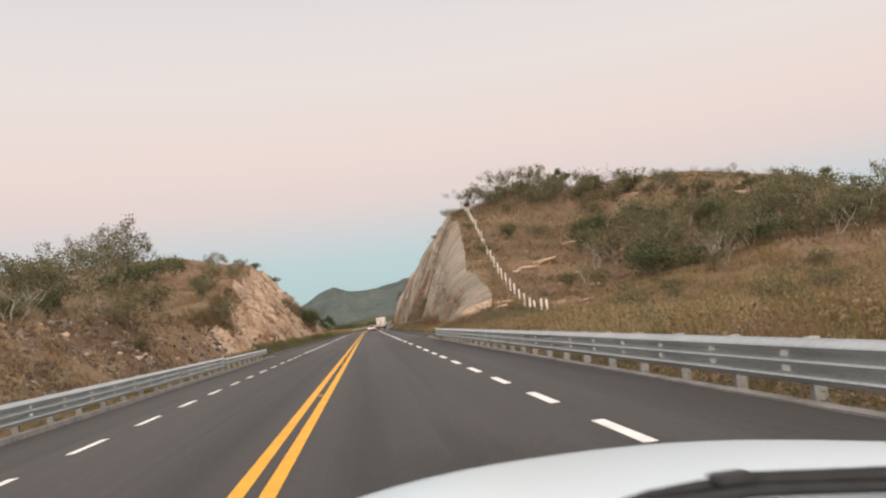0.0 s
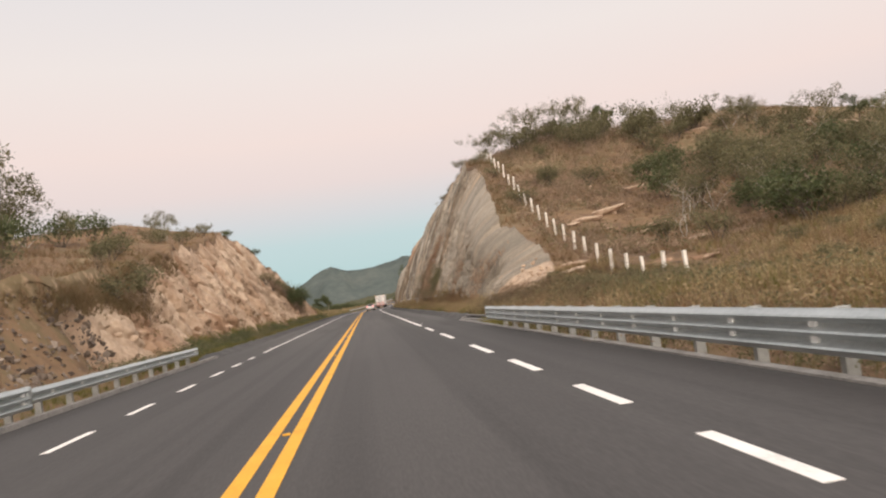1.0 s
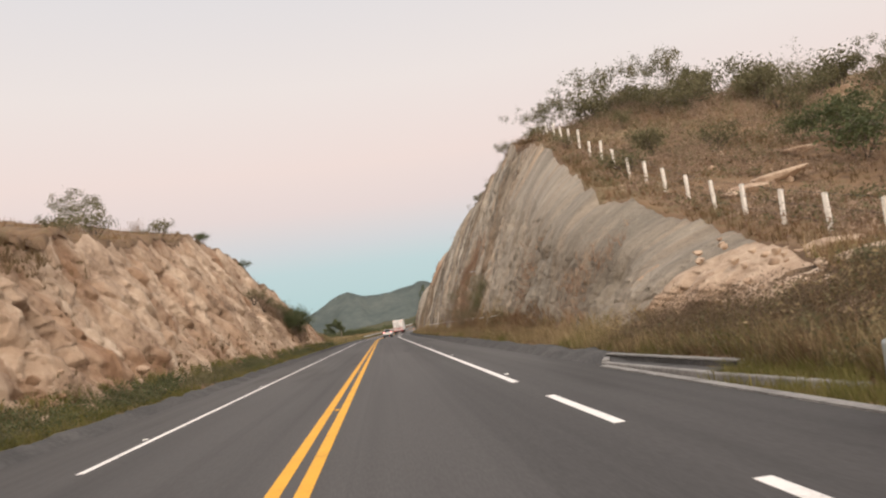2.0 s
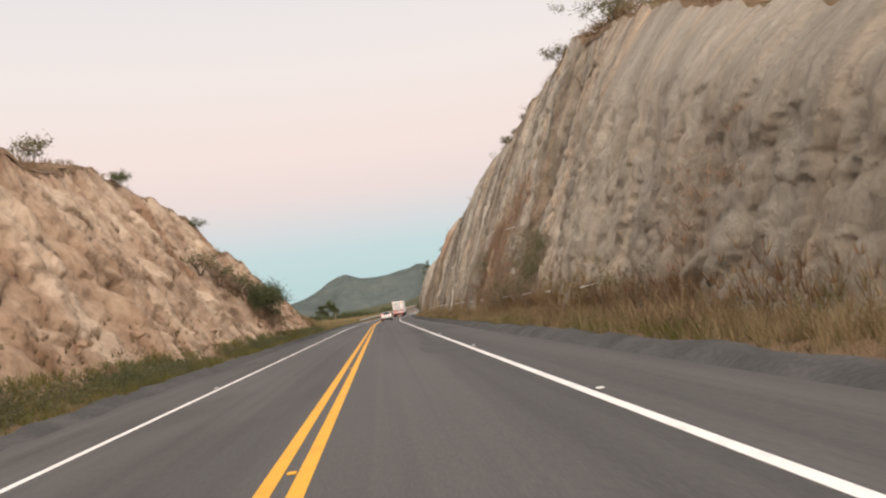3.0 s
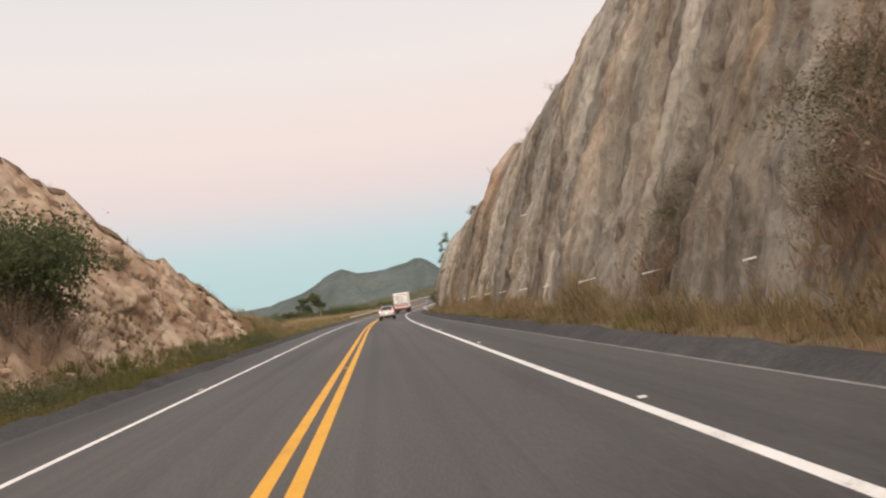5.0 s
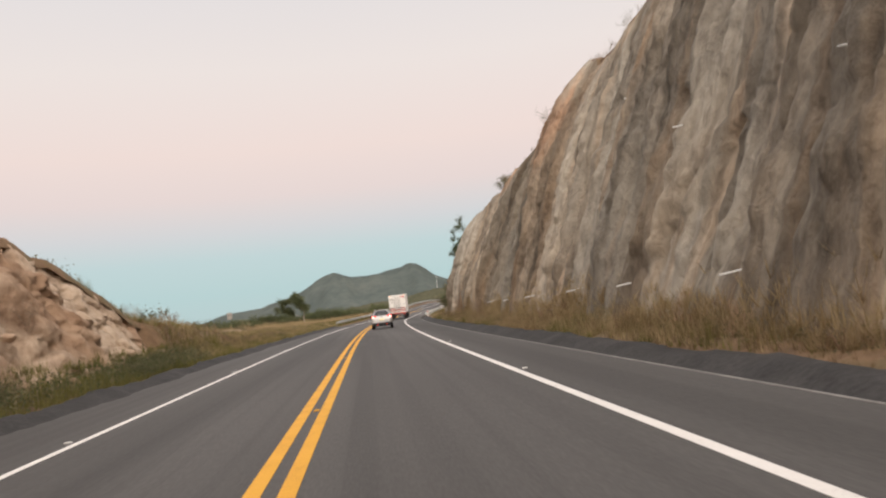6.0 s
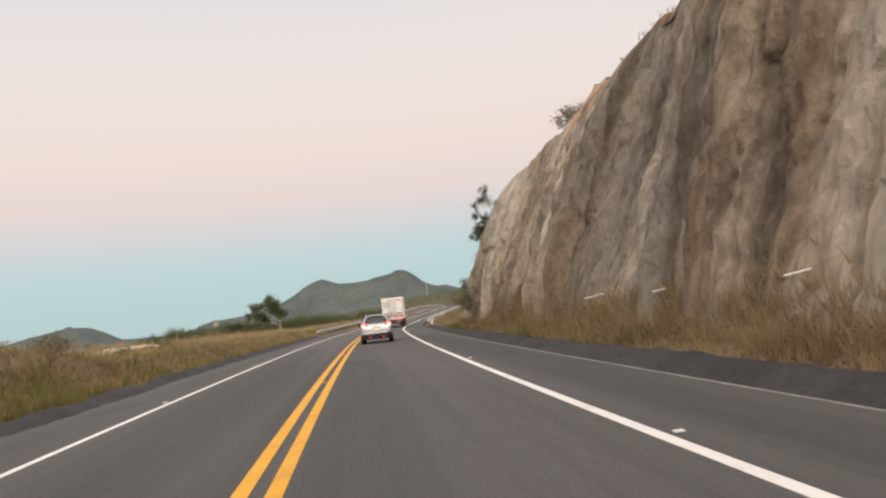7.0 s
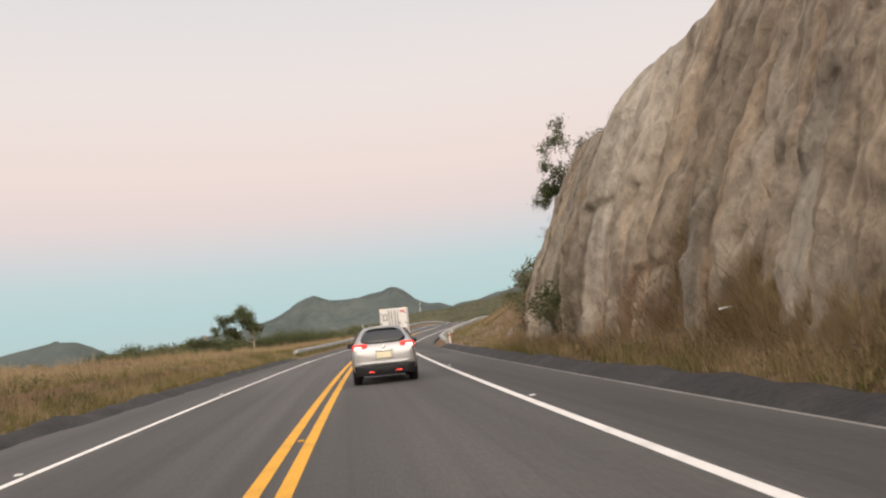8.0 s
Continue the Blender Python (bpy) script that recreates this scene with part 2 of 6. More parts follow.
# ---- helpers for shapes ----
def mesh_of(name, verts, faces, mat=None, smooth=False):
    me = bpy.data.meshes.new(name)
    me.from_pydata([tuple(v) for v in verts], [], faces)
    if mat:
        me.materials.append(mat)
    if smooth:
        me.polygons.foreach_set("use_smooth", [True] * len(me.polygons))
    me.update()
    return me


def part(name, me, parent, label="", m=None):
    ob = new(name, me)
    ob.parent = parent
    if m is not None:
        ob.matrix_basis = m
    if label:
        ob["label"] = label
    return ob


def box(sx, sy, sz, at=(0, 0, 0), bevel=0.0, turn=None):
    """A bevelled box as a bmesh, centred at at."""
    bm = bmesh.new()
    bmesh.ops.create_cube(bm, size=1)
    bmesh.ops.scale(bm, vec=(sx, sy, sz), verts=bm.verts)
    if bevel:
        bmesh.ops.bevel(bm, geom=bm.edges[:], offset=bevel, segments=2, affect="EDGES", profile=0.6)
    if turn:
        bmesh.ops.transform(bm, matrix=turn, verts=bm.verts)
    bmesh.ops.translate(bm, vec=at, verts=bm.verts)
    return bm


def done(bm, name, mat, smooth=False):
    me = bpy.data.meshes.new(name)
    bm.to_mesh(me)
    bm.free()
    me.materials.append(mat)
    if smooth:
        me.polygons.foreach_set("use_smooth", [True] * len(me.polygons))
    return me


def lerp_table(table):
    xs, ys = np.array([p[0] for p in table], float), np.array([p[1] for p in table], float)
    return lambda v: float(np.interp(v, xs, ys))


# ---- the road's line: straight, then a bend to the right that climbs ----
STEP = 2.0
STATIONS = []


def lay_line():
    x, y, z, h, s = 0.0, -60.0, 0.0, 0.0, -60.0
    while s < 720:
        STATIONS.append((s, x, y, z, h))
        h = min(0.247, max(0, s - 168) * 0.00054 + max(0, s - 242) * 0.00185)
        g = min(0.05, max(0, s - 250) * 0.00042) if s < 345 else max(-0.03, 0.04 - (s - 345) * 0.0012)
        x, y, z, s = x + STEP * math.sin(h), y + STEP * math.cos(h), z + STEP * g, s + STEP


lay_line()
SX = [np.array([q[0] for q in STATIONS])] + [np.array([q[i] for q in STATIONS]) for i in (1, 2, 3, 4)]


def at(s, u, z=0.0):
    """The place u metres right of the centre line at station s, z above it."""
    x, y, zz, h = (np.interp(s, SX[0], SX[i]) for i in (1, 2, 3, 4))
    return (x + u * math.cos(h), y - u * math.sin(h), zz + z)


def crossfall(u):
    return -0.012 * max(0, -u - 0.5) + 0.004 * max(0, u)


def sweep(name, profile, stations, mat, closed=True, smooth=False):
    """A profile of (u, z) swept along the road's line."""
    verts, faces, k = [], [], len(profile)
    for s in stations:
        verts += [at(s, u, z) for u, z in profile]
    for i in range(len(stations) - 1):
        for j in range(k if closed else k - 1):
            a, b = i * k + j, i * k + (j + 1) % k
            faces.append((a, b, b + k, a + k))
    if closed:
        faces += [tuple(range(k))[::-1], tuple(range((len(stations) - 1) * k, len(stations) * k))]
    return mesh_of(name, verts, faces, mat, smooth)


def steps(a, b, d=STEP):
    return list(np.linspace(a, b, max(2, int(round((b - a) / d)) + 1)))
# ---- ground, road and its markings ----
def build_ground():
    rings = [-4600, -2600, -1400, -700, -350, -150, -70, 0, 70, 150, 350, 700, 1400, 2600, 4600]
    verts = [(x, y + 150, -0.9 - 0.004 * max(0, abs(x) - 60) * (abs(x) < 1500)) for y in rings for x in rings]
    k = len(rings)
    faces = [(j * k + i, j * k + i + 1, (j + 1) * k + i + 1, (j + 1) * k + i) for j in range(k - 1) for i in range(k - 1)]
    tagged(new("ground", mesh_of("ground", verts, faces, FIELD)), "dry grassy valley floor that reaches the horizon", "ground", kind="structure")


build_ground()
road = tagged(new("road", sweep("road", [(-5.75, crossfall(-5.75)), (-0.5, 0), (0.5, 0), (5.65, crossfall(5.65)), (5.65, -0.6), (-5.75, -0.6)], steps(-60, 700, 4), ASPHALT)),
              "dark grey two-lane asphalt highway with paved shoulders", "road", kind="structure")


def strip(u, width, a, b, mat, name, label):
    h = 0.005
    prof = [(u - width / 2, crossfall(u - width / 2) + h), (u + width / 2, crossfall(u + width / 2) + h), (u + width / 2, crossfall(u + width / 2) - 0.01), (u - width / 2, crossfall(u - width / 2) - 0.01)]
    return part(name, sweep(name, prof, steps(a, b, 4), mat), road, label)


for u in (-0.165, 0.135):
    strip(u, 0.155, -60, 322, YELLOW, "centre_line", "solid yellow centre line of the double pair")
strip(0, 0.14, 322, 690, WHITE, "centre_line", "white centre line beyond the bend")
U_RIGHT, U_LEFT = 3.59, -3.45
strip(U_RIGHT, 0.14, 64.3, 690, WHITE, "edge_line", "solid white edge line")
strip(U_LEFT, 0.13, 59.8, 690, WHITE, "edge_line", "solid white edge line")
for a, b in [(-4.2 + 3.95 * k, -2.4 + 3.95 * k) for k in range(-3, 6)] + [(19.5, 21.45), (23.8, 25.75), (28.1, 29.95), (31.9, 33.9), (36.3, 38.8), (41.2, 44.6), (49.1, 53.2), (56.8, 60.8)]:
    strip(U_RIGHT, 0.14, a, b, WHITE, "edge_dash", "white edge dash")
for a, b in [(-1.6 + 3.7 * k, 0.1 + 3.7 * k) for k in range(-3, 7)] + [(24.3, 26.0), (28.1, 29.7), (31.7, 33.2), (35.4, 37.4), (39.4, 41.2), (43.6, 45.3), (47.7, 49.5), (51.5, 53.2), (55.3, 56.7)]:
    strip(U_LEFT, 0.13, a, b, WHITE, "edge_dash", "white edge dash")

def road_patch(s0, s1, u0, u1, seed):
    """A thin dark repair patch with a ragged outline."""
    ring, n = [], 40
    for i in range(n):
        a = 2 * math.pi * i / n
        c, d = math.cos(a), math.sin(a)
        k = 1 / max(abs(c) ** 3 + abs(d) ** 3, 1e-6) ** (1 / 3) * (1 + 0.16 * noise.noise((c * 2.2, d * 2.2, seed)))
        ring.append(((s0 + s1) / 2 + d * k * (s1 - s0) / 2, (u0 + u1) / 2 + c * k * (u1 - u0) / 2))
    verts = [at(s, u, crossfall(u) + 0.005) for s, u in ring] + [at((s0 + s1) / 2 + (s - (s0 + s1) / 2) * 1.03, (u0 + u1) / 2 + (u - (u0 + u1) / 2) * 1.06, crossfall(u) - 0.004) for s, u in ring]
    faces = [tuple(range(n))] + [(i, n + i, n + (i + 1) % n, (i + 1) % n) for i in range(n)]
    part("repair_patch", mesh_of("repair_patch", verts, faces, PATCH), road, "dark asphalt repair patch")


for k, (s0, s1, u0, u1) in enumerate([(95.7, 101.9, 2.2, 3.4), (102.5, 105.7, 2.4, 3.1), (92.6, 94.6, 2.9, 3.4)]):
    road_patch(s0, s1, u0, u1, 3.3 * k)

# kerbs and asphalt berms
tagged(new("kerb", sweep("kerb", [(5.53, 0.05), (5.70, 0.05), (5.74, -0.5), (5.53, -0.5)], steps(-60, 65, 4), CONCRETE)), "low weathered concrete kerb under the guardrail", "kerb", kind="structure")
tagged(new("kerb", sweep("kerb", [(-5.95, 0.04), (-5.76, 0.04), (-5.76, -0.5), (-5.98, -0.5)], steps(-60, 62, 4), CONCRETE)), "low weathered concrete kerb under the guardrail", "kerb", kind="structure")


def rough_strip(name, prof, a, b, mat, amp, label, category, d=0.45):
    """A swept strip whose points wander a little."""
    verts, faces, k = [], [], len(prof)
    ss = steps(a, b, d)
    for s in ss:
        low = min(1, (s - a) / 5, (b - s) / 5)
        for j, (u, z) in enumerate(prof):
            z = -0.16 + (z + 0.16) * low
            w = (noise.noise((s * 0.35, u * 0.8, 3.1)) + 0.6 * noise.noise((s * 1.3, u * 2.0, 7.1))) * amp
            verts.append(at(s, u + w, z + ((noise.noise((s * 0.5, u, 9.0)) + 0.7 * noise.noise((s * 1.6, u * 3, 5.0))) * amp * 0.5 if 0 < j < k - 1 else 0)))
    faces = [(i * k + j, i * k + j + 1, (i + 1) * k + j + 1, (i + 1) * k + j) for i in range(len(ss) - 1) for j in range(k - 1)]
    return tagged(new(name, mesh_of(name, verts, faces, mat, True)), label, category, kind="structure")


rough_strip("asphalt_berm", [(5.6, -0.05), (5.78, 0.01), (6.0, 0.12), (6.12, 0.17), (6.3, 0.20), (6.5, 0.17), (6.9, 0.06)], 62, 256, DARK_BERM, 0.17, "dark crumbling asphalt berm along the shoulder", "berm")
rough_strip("asphalt_berm", [(-5.5, -0.12), (-5.75, -0.02), (-5.95, 0.08), (-6.15, 0.12), (-6.4, 0.08), (-6.75, -0.1)], 58, 262, DARK_BERM, 0.22, "dark crumbling asphalt berm along the shoulder", "berm")

tagged(new("shoulder_edge", sweep("shoulder_edge", [(5.57, crossfall(5.57) + 0.006), (5.64, crossfall(5.64) + 0.006), (5.64, -0.05), (5.57, -0.05)], steps(120, 246, 4), CONCRETE)), "thin pale dusty edge of the paved shoulder", "road edge", kind="structure")



def build_inlet():
    """A concrete drain inlet that flares away from the shoulder where the kerb ends."""
    inlet = tagged(new("drain_inlet"), "low concrete drain inlet flaring from the road shoulder", "drain")

    def wall(name, a, b, wide, z0, z1, mat, label=""):
        (x0, y0), (x1, y1) = a, b
        bm = box(wide, math.hypot(x1 - x0, y1 - y0), z1 - z0, (0, 0, 0), 0.03)
        part(name, done(bm, name, mat), inlet, label, pose((x0 + x1) / 2, (y0 + y1) / 2, (z0 + z1) / 2, 0, 0, -math.degrees(math.atan2(x1 - x0, y1 - y0))))
    wall("kerb_wall", (5.75, 65.4), (6.05, 60.2), 0.16, -0.3, 0.09, CONCRETE)
    wall("kerb_wall", (6.05, 60.2), (6.45, 56.6), 0.16, -0.3, 0.08, CONCRETE)
    # back wall and channel take a dark material that paints in the recess's shade
    wall("back_wall", (6.20, 66.6), (6.66, 60.4), 0.16, -0.3, 0.15, DARK_BERM, "wall coloured dark for the shade in the recess")
    wall("coping", (6.20, 66.6), (6.66, 60.4), 0.2, 0.153, 0.19, CONCRETE)
    wall("channel", (6.02, 65.8), (6.40, 60.6), 0.5, -0.32, 0.055, DARK_BERM, "channel floor coloured dark for the shade in the recess")
    wall("end_wall", (6.12, 66.5), (5.80, 65.5), 0.16, -0.3, 0.12, CONCRETE)


build_inlet()
# ---- cuttings and hills ----
CREST_R = lerp_table([(-60, 0.5), (52, 0.6), (60, 0.9), (66, 1.8), (70, 2.5), (76, 3.8), (82, 5.3), (91, 8.0), (96, 10.0), (102, 11.9), (110, 14.4), (118, 15.9), (126, 16.2), (135, 14.8), (142, 14.6), (154, 15.0), (165, 13.2), (176, 12.1),
                      (186, 12.9), (190, 10.9), (203, 10.5), (211, 9.0), (219, 8.4), (223, 7.7), (225.5, 4.0), (229, 1.4), (236, 0.4), (300, 0.3), (700, 0.4)])
CREST_L = lerp_table([(-60, 2.5), (10, 2.6), (29, 2.9), (40, 3.1), (52, 3.4), (59, 3.9), (65, 4.9), (75, 6.2), (100, 9.0), (120, 11.6), (125, 12.3), (130, 11.4), (143, 11.6), (146, 9.2), (157, 8.3), (163, 5.8), (170, 5.2), (174, 3.7), (177, 2.3), (181, 1.8), (188, 1.5), (195, 0.9), (202, 0.75), (230, 0.6), (300, 0.4), (700, 0.3)])
def humped(table, amount, a, b, seed):
    """A crest line with small humps and dips between a and b."""
    return lambda s: table(s) + noise.fractal((s * 0.16, seed, 0.0), 1.0, 2.0, 4) * amount * max(0, min(1, (s - a) / 10, (b - s) / 10))


CREST_L = humped(CREST_L, 0.55, 55, 172, 5.0)
CREST_R = humped(CREST_R, 0.45, 84, 220, 9.0)
RISE_R = lerp_table([(-60, 0.5), (40, 0.4), (55, 0.5), (61, 1.0), (70, 2.5), (82, 5.2), (91, 7.8), (96, 9.7), (102, 12.0), (110, 14.7), (118, 17.0), (135, 18.5), (160, 18.0), (185, 14), (215, 8.5), (230, 5.0), (250, 4.0), (300, 3.6), (700, 4.0)])


# how far the rounded upper edge of the right cutting draws back
SETBACK_R = lerp_table([(60, 0.0), (66, 0.9), (72, 1.5), (90, 1.6), (104, 1.2), (118, 0.4), (130, 0.3), (225, 0.3), (230, 0.0)])


def face_r(s, z):
    """How far out the right cutting's face stands at height z."""
    lean = 0.4 if s > 84 else 0.4 + (84 - max(s, 60)) * 0.05
    g = min(1, max(0, (z / max(0.5, CREST_R(s)) - 0.62) / 0.38))
    return 7.7 + lean * z + SETBACK_R(s) * g * g


def face_l(s, z):
    lean = 0.6 if s > 52 else 0.6 + min(1.1, (52 - s) * 0.06)
    return -(7.3 + lean * z)


def tall(zc):
    return min(1, max(0, (zc - 1.2) / 1.8))


def rough_noise(p, scale, octaves=4):
    return noise.fractal(Vector(p) * scale, 1.0, 2.1, octaves)


def blocks(s, z, scale, amp, seed):
    """Relief of jointed blocks: each cell stands out by its own amount and leans its own way."""
    p = Vector((s * scale, z * scale, seed))
    near = noise.voronoi(p)
    c = near[1][0]
    r = noise.noise_vector(c * 7.3 + Vector((1.7, 3.1, seed)))
    d = p - c
    gap = min(1, (near[0][1] - near[0][0]) * 6)
    return amp * (r.x * 1.3 + d.x * r.y * 1.6 + d.y * r.z * 1.6) - amp * 0.45 * (1 - gap)


def build_face(side, a, b, d, mat, name, label, rows_n):
    """The rock face of a cutting, with relief: ribs and flutes on one side, broken blocks on the other."""
    verts, faces = [], []
    ss = steps(a, b, d)
    for s in ss:
        zc = (CREST_R if side > 0 else CREST_L)(s)
        for j in range(rows_n):
            f = j / (rows_n - 1)
            z = -0.3 + (zc + 0.3) * f
            u = (face_r if side > 0 else face_l)(s, z)
            x, y, zz = at(s, u, z)
            if side > 0:
                big = rough_noise((s, 0, z * 0.25), 0.16, 4) * 0.9
                drape = min(1, max(0, (s - 126) / 12))
                flute = (1 - abs(rough_noise((s, 7, z * 0.05), 0.8, 3))) * (0.34 + 0.34 * drape) * min(1, 0.3 + max(0, s - 84) / 30)
                broken = blocks(s + z * 0.25, z * 0.55, 0.7, 0.34, 3.0) + blocks(s, z * 0.7, 1.9, 0.15, 9.0)
                ribbed = blocks(s, z * 0.3, 0.85, 0.24, 3.0) + blocks(s, z * 0.4, 2.4, 0.09, 9.0)
                rib = rough_noise((s, 3, z * 0.10), 1.5, 3) * 0.20 * (0.5 + 0.5 * drape)
                out = big + flute + rib + broken * (1 - drape) + ribbed * drape + rough_noise((s, 5, z * 0.6), 2.4, 4) * 0.15 - 0.3
                tan = min(1, max(0, (74 - s - z * 0.5) / 3))
                if s < 112:
                    out *= 1 - 0.85 * min(1, max(0, (f - 0.55) / 0.25)) * min(1, (112 - s) / 10)
                if tan:
                    out += tan * (blocks(s, z, 0.95, 0.42, 2.0) + blocks(s, z, 2.3, 0.20, 6.0) + 0.25 - out * 0.6)
            else:
                big = rough_noise((s, 0, z * 0.6 + 40), 0.22, 4) * 0.8
                out = big + blocks(s + z * 0.45, z, 0.55, 0.46, 3.0) + blocks(s + z * 0.3, z, 1.5, 0.19, 9.0) + rough_noise((s, 5, z), 2.2, 4) * 0.12 - 0.2
                out -= max(0, 57 - s - z * 1.2) * 0.24
                if s < 66:
                    out -= min(1, (66 - s) / 5) * min(1.0, max(0.0, z - 2.6 - rough_noise((s, 1, 3), 0.3, 3) * 0.9)) * 0.9
            out *= min(1, 0.15 + f * 4) * (1 - f ** 10)
            if side > 0:
                out += 0.9 * max(0, min(1, (s - 203) / 9, (225 - s) / 2)) * min(1, f * 2.5)
            verts.append((x + side * -out * 0.85, y, zz + out * 0.1 + (rough_noise((s, 2, 0), 0.25) * 0.7 * f ** 4 * tall(zc))))
    k = rows_n
    for i in range(len(ss) - 1):
        for j in range(k - 1):
            q = (i * k + j, (i + 1) * k + j, (i + 1) * k + j + 1, i * k + j + 1)
            faces.append(q if side < 0 else q[::-1])
    me = mesh_of(name, verts, faces, mat, True)
    if side > 0:
        # weathered tan rock at the low end
        me.materials.append(ROCK_TAN)
        for i in range(len(ss) - 1):
            if ss[i] < 84:
                for j in range(k - 1):
                    z = CREST_R(ss[i]) * j / (k - 1)
                    if ss[i] + z * 0.5 + rough_noise((ss[i], 3, z), 0.5, 4) * 5 < 72:
                        me.polygons[i * (k - 1) + j].material_index = 1
    return tagged(new(name, me), label, "rock face", kind="structure")


build_face(1, 60, 232, 0.16, ROCK_GREY, "rock_cutting", "tall grey-brown rock cutting streaked with run-off", 96)
build_face(-1, 50.5, 180, 0.15, ROCK_TAN, "rock_cutting", "tan broken-rock cutting beside the road", 76)


def hill_r(s, u):
    zc = CREST_R(s)
    uc = face_r(s, zc)
    top = RISE_R(s) + max(0, min(u, 60) - 14) * (0.045 + 0.05 * max(0, min(1, (100 - s) / 40)))
    f = min(1, max(0, (u - uc) / 10))
    f = f * f * (3 - 2 * f)
    z = zc + (top - zc) * f
    z += rough_noise((s, u, 1.7), 0.07, 4) * 1.3 * f
    far = max(0, u - 42)
    return z - 0.005 * far * far


def hill_l(s, u):
    w = -u
    zc = CREST_L(s)
    uc = -face_l(s, zc)
    f = min(1, max(0, (w - uc) / 10))
    z = zc + f * (0.2 + 1.5 * max(0, min(1, (s - 58) / 14)) if s < 170 else 0) + rough_noise((s, u, 4.7), 0.08, 4) * 1.0 * f
    z -= float(np.interp(s, SX[0], SX[3])) * min(1, max(0, (w - 7) / 8))
    if s > 178:
        z += (0.25 * math.exp(-((s - 250) / 15) ** 2) - 0.4 * math.exp(-((s - 197) / 9) ** 2)) * max(0, min(1, (w - 9) / 5))
    far = max(0, w - 40)
    return z - 0.003 * far * far + (0.004 * min(30, max(0, w - 10)) if s > 178 else 0)


def build_hill(side, a, b, d, mat, name, label):
    verts, faces = [], []
    ss = steps(a, b, d)
    fr = [0, 0.006, 0.015, 0.03, 0.05, 0.075, 0.1, 0.13, 0.16, 0.2, 0.25, 0.31, 0.38, 0.46, 0.55, 0.66, 0.8, 1.0]
    for s in ss:
        zc = (CREST_R if side > 0 else CREST_L)(s)
        u0 = abs((face_r if side > 0 else face_l)(s, zc))
        bump = rough_noise((s, 2, 0), 0.25) * 0.7 * tall(zc)
        lip = 0.12 + 0.12 * noise.noise((s * 0.9, side * 3.0, 1.0))
        verts.append(at(s, side * (u0 - lip), (hill_r if side > 0 else hill_l)(s, side * u0) + bump - 2.2 * lip))
        for i, f in enumerate(fr):
            u = side * (u0 + 95 * f)
            z = (hill_r if side > 0 else hill_l)(s, u) + bump * max(0, 1 - i / 3) + (0.05 if i == 0 else 0)
            verts.append(at(s, u, z))
    k = len(fr) + 1
    for i in range(len(ss) - 1):
        for j in range(k - 1):
            q = (i * k + j, i * k + j + 1, (i + 1) * k + j + 1, (i + 1) * k + j)
            faces.append(q if side > 0 else q[::-1])
    return tagged(new(name, mesh_of(name, verts, faces, mat, True)), label, "hillside", kind="structure")


build_hill(1, -60, 420, 0.8, SOIL, "hillside", "brown dry hillside with patches of bare earth")
build_hill(-1, -60, 420, 0.8, SOIL, "hillside", "brown dry bank and plateau above the road")


def build_verge(side, name):
    """The earth slope from the shoulder up to the hill; it lies behind the rock where rock stands."""
    verts, faces = [], []
    ss = steps(-60, 420, 1.3)
    face, crest = (face_r, CREST_R) if side > 0 else (face_l, CREST_L)
    for s in ss:
        zc = crest(s)
        rock = 66 < s < 229 if side > 0 else 63 < s < 178
        low = 0 if side > 0 or rock else max(0, min(1, (s - 51) / 4)) * (s < 100)
        back = 1.5 * side if rock else 0
        bump = rough_noise((s, 2, 0), 0.25) * 0.7 * tall(zc) * (not rock)
        prof = [(5.7 * side, -0.16), (6.3 * side, -0.02), (7.1 * side, 0.2)]
        prof += [(face(s, z) + back * min(1, 0.45 + f * 4), z) for f, z in ((f, 0.35 + (zc - 0.35) * f) for f in (0.0, 0.12, 0.25, 0.4, 0.55, 0.7, 0.85))]
        if low:
            prof = [(u + 1.5 * side * low * max(0, min(1, 3.1 - z)) * (z > 0.3), z) for u, z in prof]
        prof += [(face(s, zc), zc + bump - (0.25 if rock else -0.02))]
        for j, (u, z) in enumerate(prof):
            verts.append(at(s, u, z + (rough_noise((s, u, 8.0), 0.5, 3) * 0.12 if 1 < j < len(prof) - 1 else 0)))
    k = len(prof)
    for i in range(len(ss) - 1):
        for j in range(k - 1):
            q = (i * k + j, i * k + j + 1, (i + 1) * k + j + 1, (i + 1) * k + j)
            faces.append(q if side > 0 else q[::-1])
    tagged(new(name, mesh_of(name, verts, faces, SOIL, True)), "dry earth verge along the road", "verge", kind="structure")


build_verge(1, "verge")
build_verge(-1, "verge")


